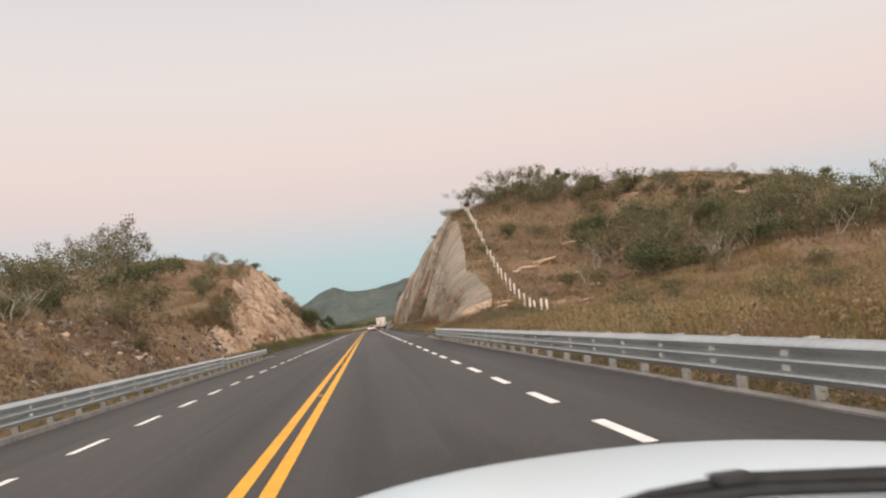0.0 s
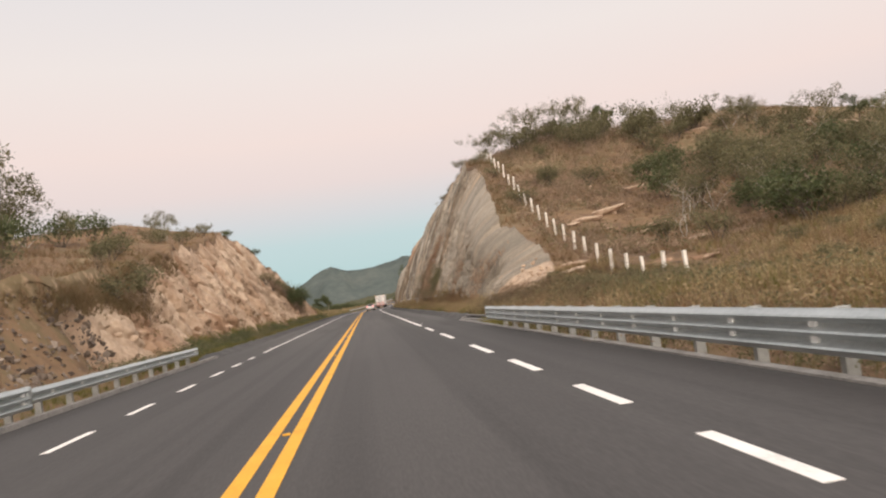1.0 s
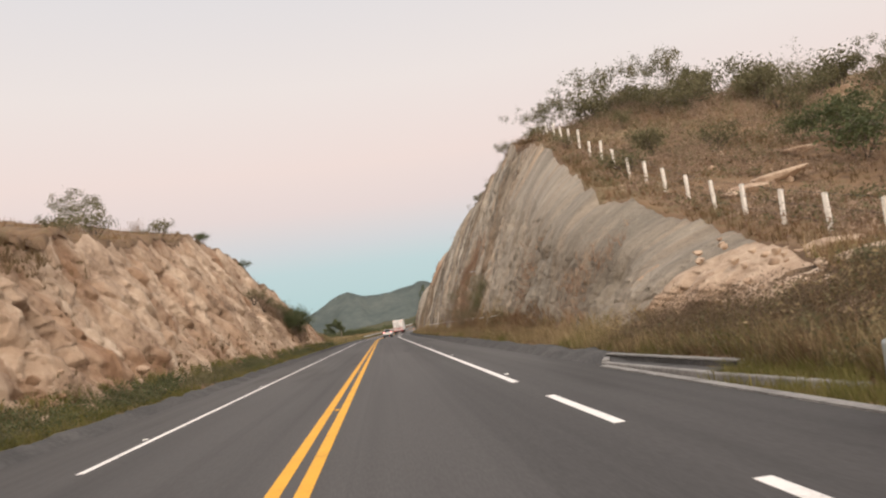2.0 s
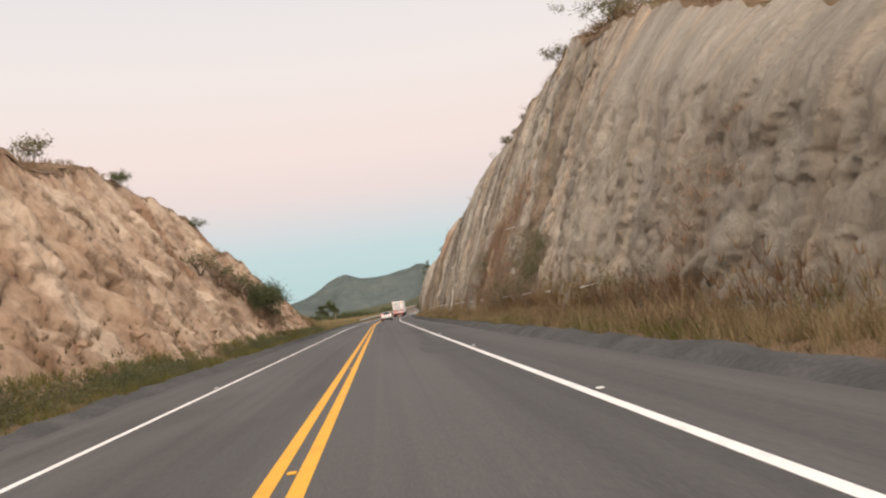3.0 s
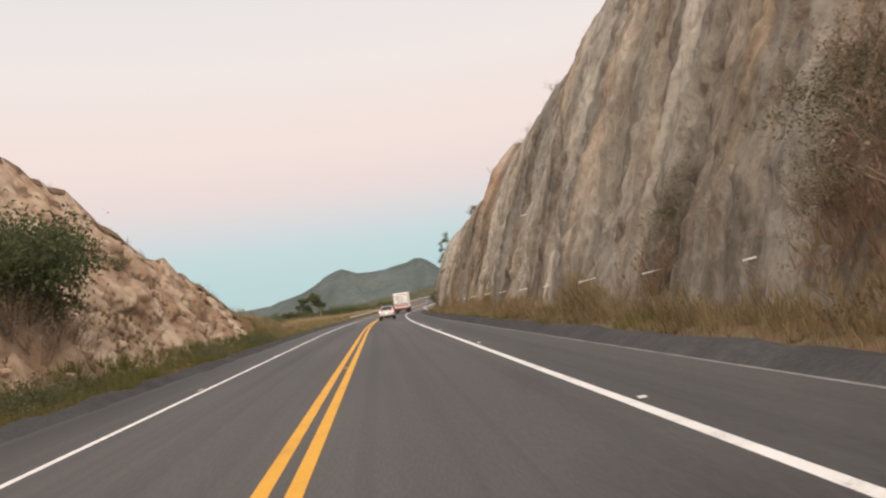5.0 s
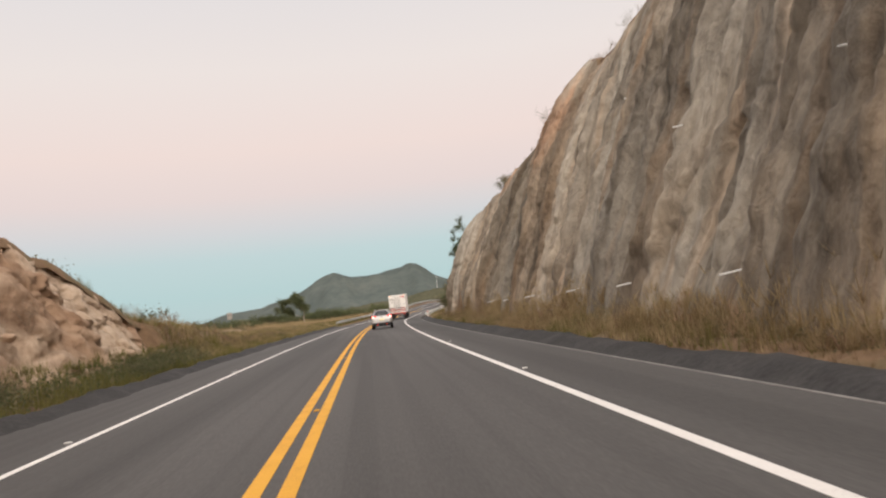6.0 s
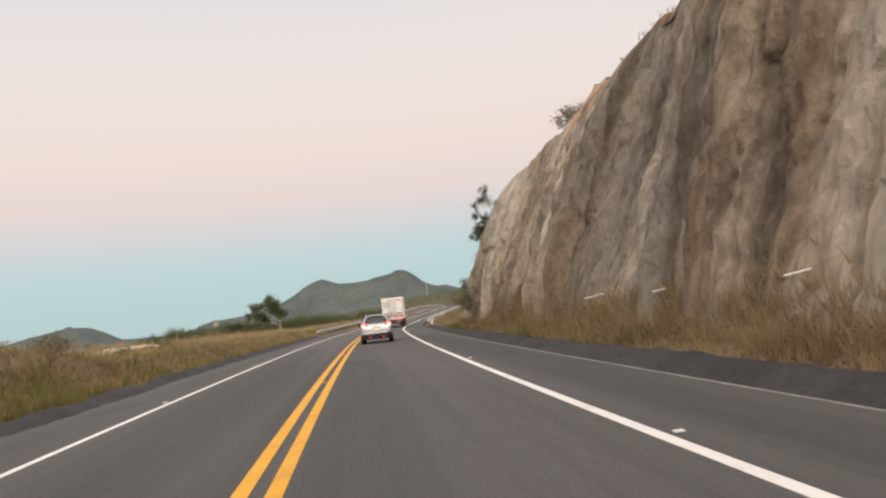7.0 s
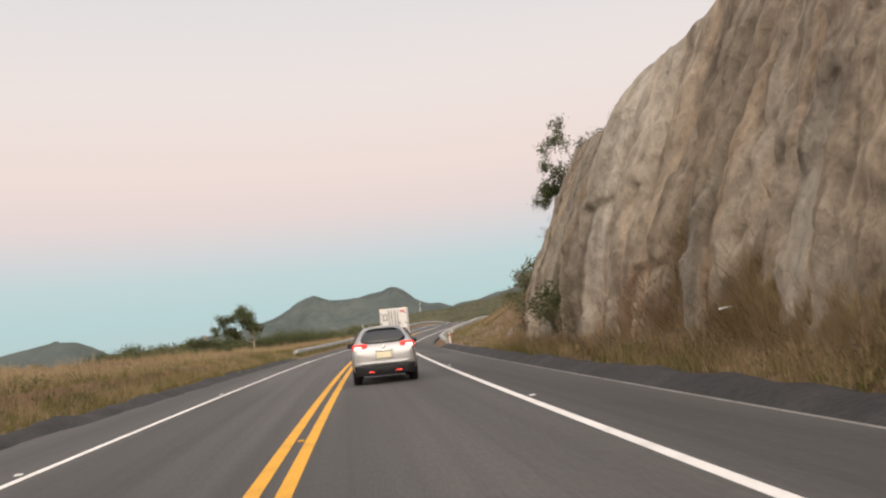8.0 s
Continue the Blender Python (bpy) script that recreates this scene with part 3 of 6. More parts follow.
def build_mountains():
    ridge = lerp_table([(-70, 0.6), (-50, 1.0), (-35, 0.5), (-24, 0.1), (-22.5, 0.6), (-21, 0.95), (-19.5, 1.25), (-18.2, 1.5), (-17, 1.42), (-16, 1.0), (-15, 0.45), (-12, 0.35), (-10.5, 0.65), (-9.3, 1.0), (-8.2, 1.08), (-7.1, 1.12), (-5.9, 1.46), (-5.0, 1.74), (-3.75, 2.3), (-2.7, 2.85), (-2.1, 3.0), (-1.5, 2.8), (-1, 2.62), (0, 2.55),
                        (1.5, 2.72), (2.8, 2.98), (3.4, 3.05), (3.9, 2.78), (4.6, 2.22), (5.6, 1.82), (6.2, 1.8), (7.1, 1.5), (8, 1.66), (8.8, 1.66), (9.6, 1.9), (11.9, 2.5), (14, 2.7), (18, 2.2), (26, 1.6), (40, 1.2), (70, 0.8)])
    verts, faces, n_az, n_r = [], [], 620, 26
    for i in range(n_az):
        az = -70 + 140 * i / (n_az - 1)
        for j in range(n_r):
            f = j / (n_r - 1)
            r = 2300 + 1300 * f
            hump = math.sin(min(1, f / 0.85) * math.pi / 2) ** 1.3 if f < 0.85 else 1 - (f - 0.85) * 2.0
            top = 3400 * math.tan(radians(ridge(az)))
            w = rough_noise((az * 0.5, f * 3.0, 0.3), 1.0, 5)
            z = top * hump + w * 26 * math.sin(math.pi * min(1, f * 1.15)) * (0.3 + min(1, top / 150)) - 4 * (1 - f)
            a = radians(az)
            verts.append((r * math.sin(a), 150 + r * math.cos(a), z))
    for i in range(n_az - 1):
        for j in range(n_r - 1):
            faces.append((i * n_r + j, (i + 1) * n_r + j, (i + 1) * n_r + j + 1, i * n_r + j + 1))
    tagged(new("backdrop", mesh_of("backdrop", verts, faces, HAZE_TINTED, True)), "hazy green-grey wooded mountain ridge in the distance", "mountain", kind="structure")


build_mountains()


def build_wooded_hill():
    """A low hill covered with scrub wood beyond the bend."""
    ridge = lerp_table([(-8, 0.1), (-4, 0.3), (-1.8, 0.45), (0.1, 0.7), (2.4, 0.75), (4.2, 1.2), (5.6, 1.3), (7.1, 1.36), (8.3, 1.6), (9.9, 1.75), (11, 1.9), (16, 2.1), (30, 1.6)])
    verts, faces, n_az, n_r = [], [], 420, 46
    for i in range(n_az):
        az = -8 + 38 * i / (n_az - 1)
        for j in range(n_r):
            f = j / (n_r - 1)
            r = 440 + 220 * f
            x, y = 1 + r * math.sin(radians(az)), 189 + r * math.cos(radians(az))
            top = 600 * math.tan(radians(ridge(az))) + 1.3
            z = (top + 1.5) * math.sin(min(1, f / 0.75) * math.pi / 2) - 1.5
            near = noise.voronoi((x * 0.22, y * 0.22, 4.0))[0][0]
            z += (1.6 * (1 - near * 1.3) + rough_noise((x, y, 2.0), 0.3, 3) * 1.0) * min(1, 0.2 + top / 8) - 0.8
            verts.append((x, y, z))
    faces = [(i * n_r + j, (i + 1) * n_r + j, (i + 1) * n_r + j + 1, i * n_r + j + 1) for i in range(n_az - 1) for j in range(n_r - 1)]
    tagged(new("wooded_hill", mesh_of("wooded_hill", verts, faces, FOREST, True)), "low hill covered with olive-green scrub wood", "hill", kind="structure")


# olive scrub greens, greyed in the colour itself to give slight haze
FOREST = mottled("haze_tinted_scrub", [(0.25, (0.048, 0.052, 0.034)), (0.45, (0.085, 0.086, 0.056)), (0.6, (0.118, 0.110, 0.072)), (0.75, (0.155, 0.135, 0.095))], 0.06, 1.0, 0.6, bump=0.5, spec=0.0)
build_wooded_hill()
# ---- vehicles ----
RUBBER = mottled("tyre_rubber", [(0.3, (0.012, 0.012, 0.012)), (0.7, (0.03, 0.029, 0.028))], 12, 0.85)
RIM = material("alloy_rim", (0.45, 0.45, 0.46), 0.35, 0.8)
DARK_GLASS = material("tinted_glass", (0.008, 0.010, 0.012), 0.06, 0.0, 0.8)
CHROME = material("chrome", (0.75, 0.75, 0.76), 0.12, 1.0)
RED_LENS = material("red_lens", (0.45, 0.02, 0.015), 0.2, 0.0, 0.6)
PLATE = mottled("plate_paint", [(0.3, (0.80, 0.74, 0.50)), (0.7, (0.88, 0.82, 0.60))], 6, 0.5)
TRUCK_WHITE = mottled("truck_white", [(0.3, (0.55, 0.53, 0.50)), (0.5, (0.72, 0.70, 0.67)), (0.7, (0.80, 0.78, 0.75))], 0.6, 0.5, 7)
SIGN_RED = material("red_paint", (0.50, 0.06, 0.045), 0.5)
DARK_STEEL = mottled("dark_steel", [(0.3, (0.02, 0.02, 0.022)), (0.7, (0.06, 0.058, 0.055))], 8, 0.6)


def lamp_material(name, color, strength):
    m = material(name, color, 0.3)
    b = m.node_tree.nodes["Principled BSDF"]
    b.inputs["Emission Color"].default_value, b.inputs["Emission Strength"].default_value = (*color, 1), strength
    return m


LIT_RED = lamp_material("lit_tail_lamp", (1.0, 0.42, 0.34), 3.4)
LIT_LENS = lamp_material("lit_tail_lens", (0.85, 0.05, 0.04), 0.55)
# emission stands in for light thrown back by the bumper reflectors
LIT_RED_DIM = lamp_material("glowing_reflector", (1.0, 0.07, 0.04), 0.9)
LIT_AMBER = lamp_material("lit_marker_lamp", (1.0, 0.45, 0.2), 1.0)


def wheel_mesh(radius, width, rim_r, lathe):
    """A turned ring about x from a profile of (x, r)."""
    verts, faces, n = [], [], 28
    for i in range(n):
        a = 2 * math.pi * i / n
        verts += [(x * width, r * math.cos(a), r * math.sin(a)) for x, r in lathe]
    k = len(lathe)
    for i in range(n):
        for j in range(k - 1):
            p, q = i * k + j, ((i + 1) % n) * k + j
            faces.append((p, q, q + 1, p + 1))
    return verts, faces


def add_wheel(thing, x, y, radius=0.36, width=0.24):
    rr = radius * 0.64
    v, f = wheel_mesh(radius, width, rr, [(-0.5, rr), (-0.5, radius * 0.9), (-0.38, radius), (0.38, radius), (0.5, radius * 0.9), (0.5, rr), (0.3, rr * 0.97), (-0.3, rr * 0.97), (-0.5, rr)])
    tyre = part("wheel", mesh_of("tyre", v, f, RUBBER, True), thing, "black rubber tyre", pose(x, y, radius))
    v, f = wheel_mesh(radius, width, rr, [(0.36, 0.0), (0.40, 0.06), (0.30, 0.1), (0.36, rr * 0.8), (0.42, rr * 0.99), (-0.42, rr * 0.99), (-0.3, 0.0)])
    for k in range(5):
        bm = box(0.03, 0.05, rr * 0.8, (width * 0.40, 0, rr * 0.5), 0.008)
        bmesh.ops.rotate(bm, verts=bm.verts, matrix=Matrix.Rotation(2 * math.pi * k / 5, 3, "X"))
        b0 = len(v)
        v += [tuple(p.co) for p in bm.verts]
        f += [tuple(b0 + p.index for p in face.verts) for face in bm.faces]
        bm.free()
    if x < 0:
        v = [(-p[0], p[1], p[2]) for p in v]
    part("rim", mesh_of("rim", v, f, RIM, False), tyre, "silver alloy rim")


def loft_body(stations, name, mat, levels=2):
    """A car's shell through cross-sections: y, half width, sill, belt, roof, half width of the roof."""
    verts, faces = [], []
    for y, w, zl, belt, roof, wt in stations:
        half = [(0, zl), (w * 0.86, zl), (w * 0.985, zl + 0.10), (w, zl + (belt - zl) * 0.55), (w * 0.975, belt), (wt + (w - wt) * 0.12, belt + (roof - belt) * 0.82), (wt * 0.86, roof - 0.012), (0, roof)]
        ring = half + [(-x, z) for x, z in half[-2:0:-1]]
        verts += [(x, y, z) for x, z in ring]
    k = 14
    for i in range(len(stations) - 1):
        for j in range(k):
            a, b = i * k + j, i * k + (j + 1) % k
            faces.append((a, b, b + k, a + k))
    faces += [tuple(range(k))[::-1], tuple(range((len(stations) - 1) * k, len(stations) * k))]
    me = mesh_of(name, verts, faces, mat, True)
    return me


def smooth_part(name, me, parent, label="", levels=2):
    ob = part(name, me, parent, label)
    mod = ob.modifiers.new("soft", "SUBSURF")
    mod.levels = mod.render_levels = levels
    return ob


def slab(corners, thick, mat, name, bulge=0.0, n=6):
    """A panel between four corners (bottom left, bottom right, top right, top left as seen from outside), with thickness and a slight bulge."""
    a, b, c, d = (Vector(p) for p in corners)
    nrm = (b - a).cross(d - a).normalized()
    verts, faces = [], []
    for layer in (0, 1):
        for j in range(n + 1):
            for i in range(n + 1):
                u, v = i / n, j / n
                p = a.lerp(b, u).lerp(d.lerp(c, u), v)
                verts.append(p + nrm * (bulge * (1 - (2 * u - 1) ** 2) * (1 - (2 * v - 1) ** 2) + (0 if layer == 0 else -thick)))
    k, off = n + 1, (n + 1) ** 2
    for j in range(n):
        for i in range(n):
            q = (j * k + i, j * k + i + 1, (j + 1) * k + i + 1, (j + 1) * k + i)
            faces += [q, tuple(off + p for p in q[::-1])]
    rim = [i for i in range(k)] + [j * k + n for j in range(1, k)] + [n * k + i for i in range(n - 1, -1, -1)] + [j * k for j in range(n - 1, 0, -1)]
    for p, q in zip(rim, rim[1:] + rim[:1]):
        faces.append((q, p, p + off, q + off))
    return mesh_of(name, verts, faces, mat, True)


def rounded_slab(corners, thick, mat, name, bulge=0.0, rings=4, n=32):
    """Like slab, with rounded corners."""
    a, b, c, d = (Vector(p) for p in corners)
    nrm = (b - a).cross(d - a).normalized()
    verts, faces = [], []
    for layer in (0, 1):
        for r in range(rings + 1):
            for i in range(n):
                t = 2 * math.pi * i / n
                u, v = (math.copysign(abs(w) ** 0.55, w) * r / rings for w in (math.cos(t), math.sin(t)))
                p = a.lerp(b, (u + 1) / 2).lerp(d.lerp(c, (u + 1) / 2), (v + 1) / 2)
                verts.append(p + nrm * (bulge * (1 - u * u) * (1 - v * v) - thick * layer))
    off = (rings + 1) * n
    for r in range(rings):
        for i in range(n):
            q = (r * n + i, (r + 1) * n + i, (r + 1) * n + (i + 1) % n, r * n + (i + 1) % n)
            faces += [q, tuple(off + p for p in q[::-1])]
    faces += [(rings * n + i, rings * n + i + off, rings * n + (i + 1) % n + off, rings * n + (i + 1) % n) for i in range(n)]
    return mesh_of(name, verts, faces, mat, True)


def build_suv():
    car = tagged(new("suv"), "silver suv with lit red tail lamps driving on the asphalt lane", "car")
    car.matrix_basis = pose(*at(212.0, 1.43), 0, 0, -1.6)
    smooth_part("body", loft_body([(0.0, 0.74, 0.42, 0.74, 0.78, 0.70), (0.02, 0.80, 0.36, 0.88, 0.95, 0.74), (0.10, 0.86, 0.30, 1.02, 1.10, 0.72), (0.28, 0.885, 0.28, 1.06, 1.34, 0.60), (0.52, 0.89, 0.27, 1.07, 1.52, 0.54), (0.9, 0.89, 0.27, 1.06, 1.58, 0.55),
                                   (1.9, 0.89, 0.26, 1.04, 1.60, 0.58), (2.7, 0.89, 0.26, 1.02, 1.53, 0.62), (3.15, 0.89, 0.26, 1.0, 1.30, 0.62), (3.5, 0.885, 0.26, 0.97, 1.06, 0.62), (4.2, 0.87, 0.27, 0.88, 0.96, 0.58), (4.55, 0.80, 0.30, 0.76, 0.82, 0.5), (4.68, 0.66, 0.36, 0.62, 0.66, 0.4)], "body", SILVER), car)
    part("rear_window", rounded_slab([(-0.68, 0.085, 1.11), (0.68, 0.085, 1.11), (0.47, 0.44, 1.51), (-0.47, 0.44, 1.51)], 0.02, DARK_GLASS, "rear_window", 0.045), car, "dark tinted rear window")
    part("spoiler", done(box(0.92, 0.20, 0.03, (0, 0.46, 1.545), 0.014, None), "spoiler", SILVER, True), car)
    for sx in (-1, 1):
        part("tail_lamp", rounded_slab([(sx * 0.84 if sx < 0 else 0.50, 0.045 if sx > 0 else 0.11, 0.91), (-0.50 if sx < 0 else 0.84, 0.045 if sx < 0 else 0.11, 0.91), (-0.42 if sx < 0 else 0.86, 0.055 if sx < 0 else 0.13, 1.11), (-0.86 if sx < 0 else 0.42, 0.13 if sx < 0 else 0.055, 1.11)], 0.06, LIT_LENS, "tail_lamp", 0.03), car, "red tail lamp lens")
        lamp = part("tail_bulb", rounded_slab([(sx * 0.70 - 0.10, 0.032, 0.955), (sx * 0.70 + 0.10, 0.032, 0.955), (sx * 0.70 + 0.10, 0.045, 1.045), (sx * 0.70 - 0.10, 0.045, 1.045)], 0.03, LIT_RED, "tail_bulb", 0.015), car, "glowing red lamp")
        # reflector, no lamp: its brightness is an added glow
        part("bumper_reflector", slab([(sx * 0.36 - 0.09, -0.035, 0.33), (sx * 0.36 + 0.09, -0.035, 0.33), (sx * 0.36 + 0.09, -0.03, 0.365), (sx * 0.36 - 0.09, -0.03, 0.365)], 0.02, LIT_RED_DIM, "bumper_reflector", 0.004), car, "small red bumper reflector with an added glow")
        part("roof_rail", done(box(0.04, 1.9, 0.045, (sx * 0.53, 1.55, 1.63), 0.015), "roof_rail", RIM, True), car, "raised metal roof rail")
        for y in (0.75, 2.35):
            part("rail_foot", done(box(0.04, 0.1, 0.06, (sx * 0.53, y, 1.59), 0.012), "rail_foot", RIM), car)
        part("side_mirror", done(box(0.2, 0.12, 0.15, (sx * 0.97, 3.05, 1.06), 0.045), "side_mirror", BLACK_PLASTIC, True), car)
        part("side_window", slab([(sx * 0.872, 0.75, 1.09), (sx * 0.872, 2.9, 1.06), (sx * 0.70, 2.5, 1.45), (sx * 0.70, 0.95, 1.47)] if sx > 0 else [(-0.872, 2.9, 1.06), (-0.872, 0.75, 1.09), (-0.70, 0.95, 1.47), (-0.70, 2.5, 1.45)], 0.02, DARK_GLASS, "side_window", 0.02), car, "dark side window")
        for y in (0.72, 3.75):
            add_wheel(car, sx * 0.775, y)
    part("bumper_cladding", slab([(-0.80, -0.005, 0.24), (0.80, -0.005, 0.24), (0.83, -0.02, 0.52), (-0.83, -0.02, 0.52)], 0.10, BLACK_PLASTIC, "bumper_cladding", 0.03), car, "black plastic lower bumper")
    part("bumper", slab([(-0.84, 0.02, 0.50), (0.84, 0.02, 0.50), (0.80, 0.02, 0.64), (-0.80, 0.02, 0.64)], 0.10, SILVER, "bumper", 0.075), car)
    part("plate_recess", slab([(-0.23, -0.012, 0.68), (0.23, -0.012, 0.68), (0.22, 0.008, 0.88), (-0.22, 0.008, 0.88)], 0.03, SILVER, "plate_recess", 0.0), car)
    part("number_plate", slab([(-0.21, -0.026, 0.69), (0.21, -0.026, 0.69), (0.21, -0.008, 0.87), (-0.21, -0.008, 0.87)], 0.01, PLATE, "number_plate", 0.0), car, "pale blank number plate")
    part("tailgate_strip", done(box(0.46, 0.03, 0.035, (0, 0.0, 0.905), 0.01), "tailgate_strip", CHROME, True), car, "chrome strip above the plate")
    part("badge", done(box(0.09, 0.02, 0.07, (0, 0.035, 0.99), 0.02), "badge", CHROME, True), car, "small chrome badge")
    part("rear_wiper", done(box(0.5, 0.02, 0.02, (0.1, 0.10, 1.13), 0.006, Matrix.Rotation(radians(-6), 4, "Y")), "rear_wiper", BLACK_PLASTIC), car, "black rear wiper")


build_suv()


def build_truck():
    truck = tagged(new("box_truck"), "white box truck with red bars on its rear doors", "truck")
    truck.matrix_basis = pose(*at(266.0, 2.15), 1.2, 0, -5.2)
    part("cargo_box", done(box(2.46, 7.6, 2.62, (0, 3.86, 2.26), 0.03), "cargo_box", TRUCK_WHITE), truck)
    for sx in (-1, 1):
        door = part("rear_door", done(box(1.17, 0.05, 2.42, (sx * 0.597, 0.04, 2.26), 0.015), "rear_door", TRUCK_WHITE), truck, "white rear door")
        for x in (0.16, 0.40):
            part("locking_rod", done(box(0.045, 0.05, 2.36, (sx * x, -0.015, 2.26), 0.012), "locking_rod", DARK_STEEL), door, "dark locking rod")
        for z in (1.3, 2.2, 3.1):
            part("hinge", done(box(0.16, 0.04, 0.07, (sx * 1.10, 0.0, z), 0.01), "hinge", DARK_STEEL), door)
        part("marker_lamp", done(box(0.16, 0.05, 0.06, (sx * 1.08, -0.02, 3.52), 0.015), "marker_lamp", LIT_AMBER), truck, "lit marker lamp")
        part("rear_lamp", done(box(0.3, 0.06, 0.12, (sx * 0.95, -0.03, 0.78), 0.02), "rear_lamp", RED_LENS), truck, "red rear lamp")
        for y in (1.5, 2.6, 7.9):
            add_wheel(truck, sx * 1.02, y, 0.48, 0.34)
        part("mud_flap", done(box(0.5, 0.02, 0.55, (sx * 0.95, 0.95, 0.42), 0.005), "mud_flap", BLACK_PLASTIC), truck)
    # plain shapes where lettering and an emblem stand
    for x0, x1, z, h in ((0.55, 1.05, 3.32, 0.09), (0.62, 1.08, 3.20, 0.07), (-1.1, -0.5, 1.66, 0.10), (0.5, 1.12, 1.66, 0.10), (-1.15, 1.15, 1.42, 0.12), (-1.0, -0.45, 1.24, 0.06), (0.5, 1.0, 1.24, 0.06)):
        part("red_bar", done(box(x1 - x0, 0.012, h, ((x0 + x1) / 2, 0.009, z)), "red_bar", SIGN_RED), truck, "flat red bar")
    for dx, dz, w, h in ((0, 0.24, 0.40, 0.06), (0, -0.24, 0.40, 0.06), (-0.17, 0, 0.06, 0.44), (0.17, 0, 0.06, 0.44)):
        part("emblem_frame", done(box(w, 0.012, h, (-0.74 + dx, 0.009, 2.78 + dz)), "emblem_frame", DARK_STEEL), truck, "dark square emblem")
    part("sill_bar", done(box(2.46, 0.10, 0.12, (0, 0.0, 0.92), 0.02), "sill_bar", SIGN_RED), truck, "red rear sill")
    part("rear_frame", done(box(2.3, 0.05, 0.05, (0, -0.30, 1.72), 0.01), "rear_frame", DARK_STEEL), truck, "dark tail-lift frame")
    for x in (-1.12, 1.12):
        part("frame_post", done(box(0.05, 0.32, 0.05, (x, -0.15, 1.72), 0.01), "frame_post", DARK_STEEL), truck)
        part("frame_leg", done(box(0.05, 0.05, 1.1, (x, -0.30, 1.2), 0.01), "frame_leg", DARK_STEEL), truck)
    part("bumper", done(box(2.3, 0.1, 0.16, (0, 0.1, 0.55), 0.02), "bumper", DARK_STEEL), truck)
    part("chassis", done(box(0.9, 8.6, 0.22, (0, 4.6, 0.82), 0.02), "chassis", DARK_STEEL), truck)
    part("cab", done(box(2.3, 1.9, 2.0, (0, 8.75, 1.65), 0.16), "cab", TRUCK_WHITE, True), truck)


build_truck()


def bent_rod(points, radii, n=8):
    """A tapered rod along a bent path."""
    verts, faces = [], []
    for p, r in zip(points, radii):
        verts += [(p[0], p[1] + r * math.cos(2 * math.pi * i / n), p[2] + r * math.sin(2 * math.pi * i / n)) for i in range(n)]
    for j in range(len(points) - 1):
        faces += [(j * n + i, j * n + (i + 1) % n, (j + 1) * n + (i + 1) % n, (j + 1) * n + i) for i in range(n)]
    faces += [tuple(range(n))[::-1], tuple(range(len(verts) - n, len(verts)))]
    return mesh_of("rod", verts, faces, BLACK_PLASTIC, True)


def build_own_car():
    """The front of the white car that carries the view, standing where the shot starts."""
    car = tagged(new("white_car"), "white car bonnet with black windscreen wipers on the asphalt lane", "car")
    car.matrix_basis = pose(1.69, 0.0, 0.0)
    n, verts, faces = 14, [], []

    def top(u, v):
        w = 0.74 + 0.05 * (1 - v)
        front = 2.66 - 0.26 * abs(u) ** 2.2
        y = 1.28 + (front - 1.28) * v
        z = 0.972 - 0.078 * v ** 2.2 - 0.022 * abs(u) ** 3
        return (u * w, y, z)
    for layer in (0, 1):
        for j in range(n + 1):
            for i in range(n + 1):
                x, y, z = top(2 * i / n - 1, j / n)
                verts.append((x, y, z - 0.05 * layer))
    k, off = n + 1, (n + 1) ** 2
    for j in range(n):
        for i in range(n):
            q = (j * k + i, j * k + i + 1, (j + 1) * k + i + 1, (j + 1) * k + i)
            faces += [q, tuple(off + p for p in q[::-1])]
    rim = list(range(k)) + [j * k + n for j in range(1, k)] + [n * k + i for i in range(n - 1, -1, -1)] + [j * k for j in range(n - 1, 0, -1)]
    faces += [(q, p, p + off, q + off) for p, q in zip(rim, rim[1:] + rim[:1])]
    part("bonnet", mesh_of("bonnet", verts, faces, CAR_WHITE, True), car, "glossy white bonnet")
    part("front_body", done(box(1.62, 1.5, 0.50, (0, 1.95, 0.56), 0.12), "front_body", CAR_WHITE, True), car)
    part("cowl", done(box(1.40, 0.16, 0.05, (0, 1.22, 0.95), 0.02), "cowl", BLACK_PLASTIC), car, "black plastic cowl")
    for dx, dy in ((0.0, 0.0), (0.42, -0.13)):
        path = [(-0.155, 1.565, 0.986), (-0.08, 1.59, 0.990), (0.045, 1.58, 0.993), (0.10, 1.572, 0.994), (0.255, 1.495, 0.994), (0.52, 1.40, 0.988)]
        wiper = part("wiper_arm", bent_rod([(x + dx, y + dy, z) for x, y, z in path], (0.006, 0.009, 0.015, 0.018, 0.018, 0.020)), car, "black wiper arm")
        part("wiper_blade", bent_rod([(x + dx, y + dy - 0.055, z - 0.006) for x, y, z in path], (0.006, 0.010, 0.011, 0.011, 0.010, 0.006)), wiper)
        part("wiper_joint", done(box(0.075, 0.06, 0.030, (0.07 + dx, 1.57 + dy, 1.0), 0.012), "wiper_joint", BLACK_PLASTIC, True), wiper)
    for sx in (-1, 1):
        add_wheel(car, sx * 0.74, 1.95, 0.32, 0.2)


build_own_car()
# ---- guardrails, fence and road furniture ----
def beam_profile(kind):
    """The corrugated profile of a guardrail: height against depth (towards the road)."""
    waves = 3 if kind == "thrie" else 2
    h = 0.47 if kind == "thrie" else 0.31
    pts = []
    n = waves * 8
    for i in range(n + 1):
        f = i / n
        pts.append((0.052 - 0.052 * math.cos(2 * math.pi * waves * f), h * f))
    return pts


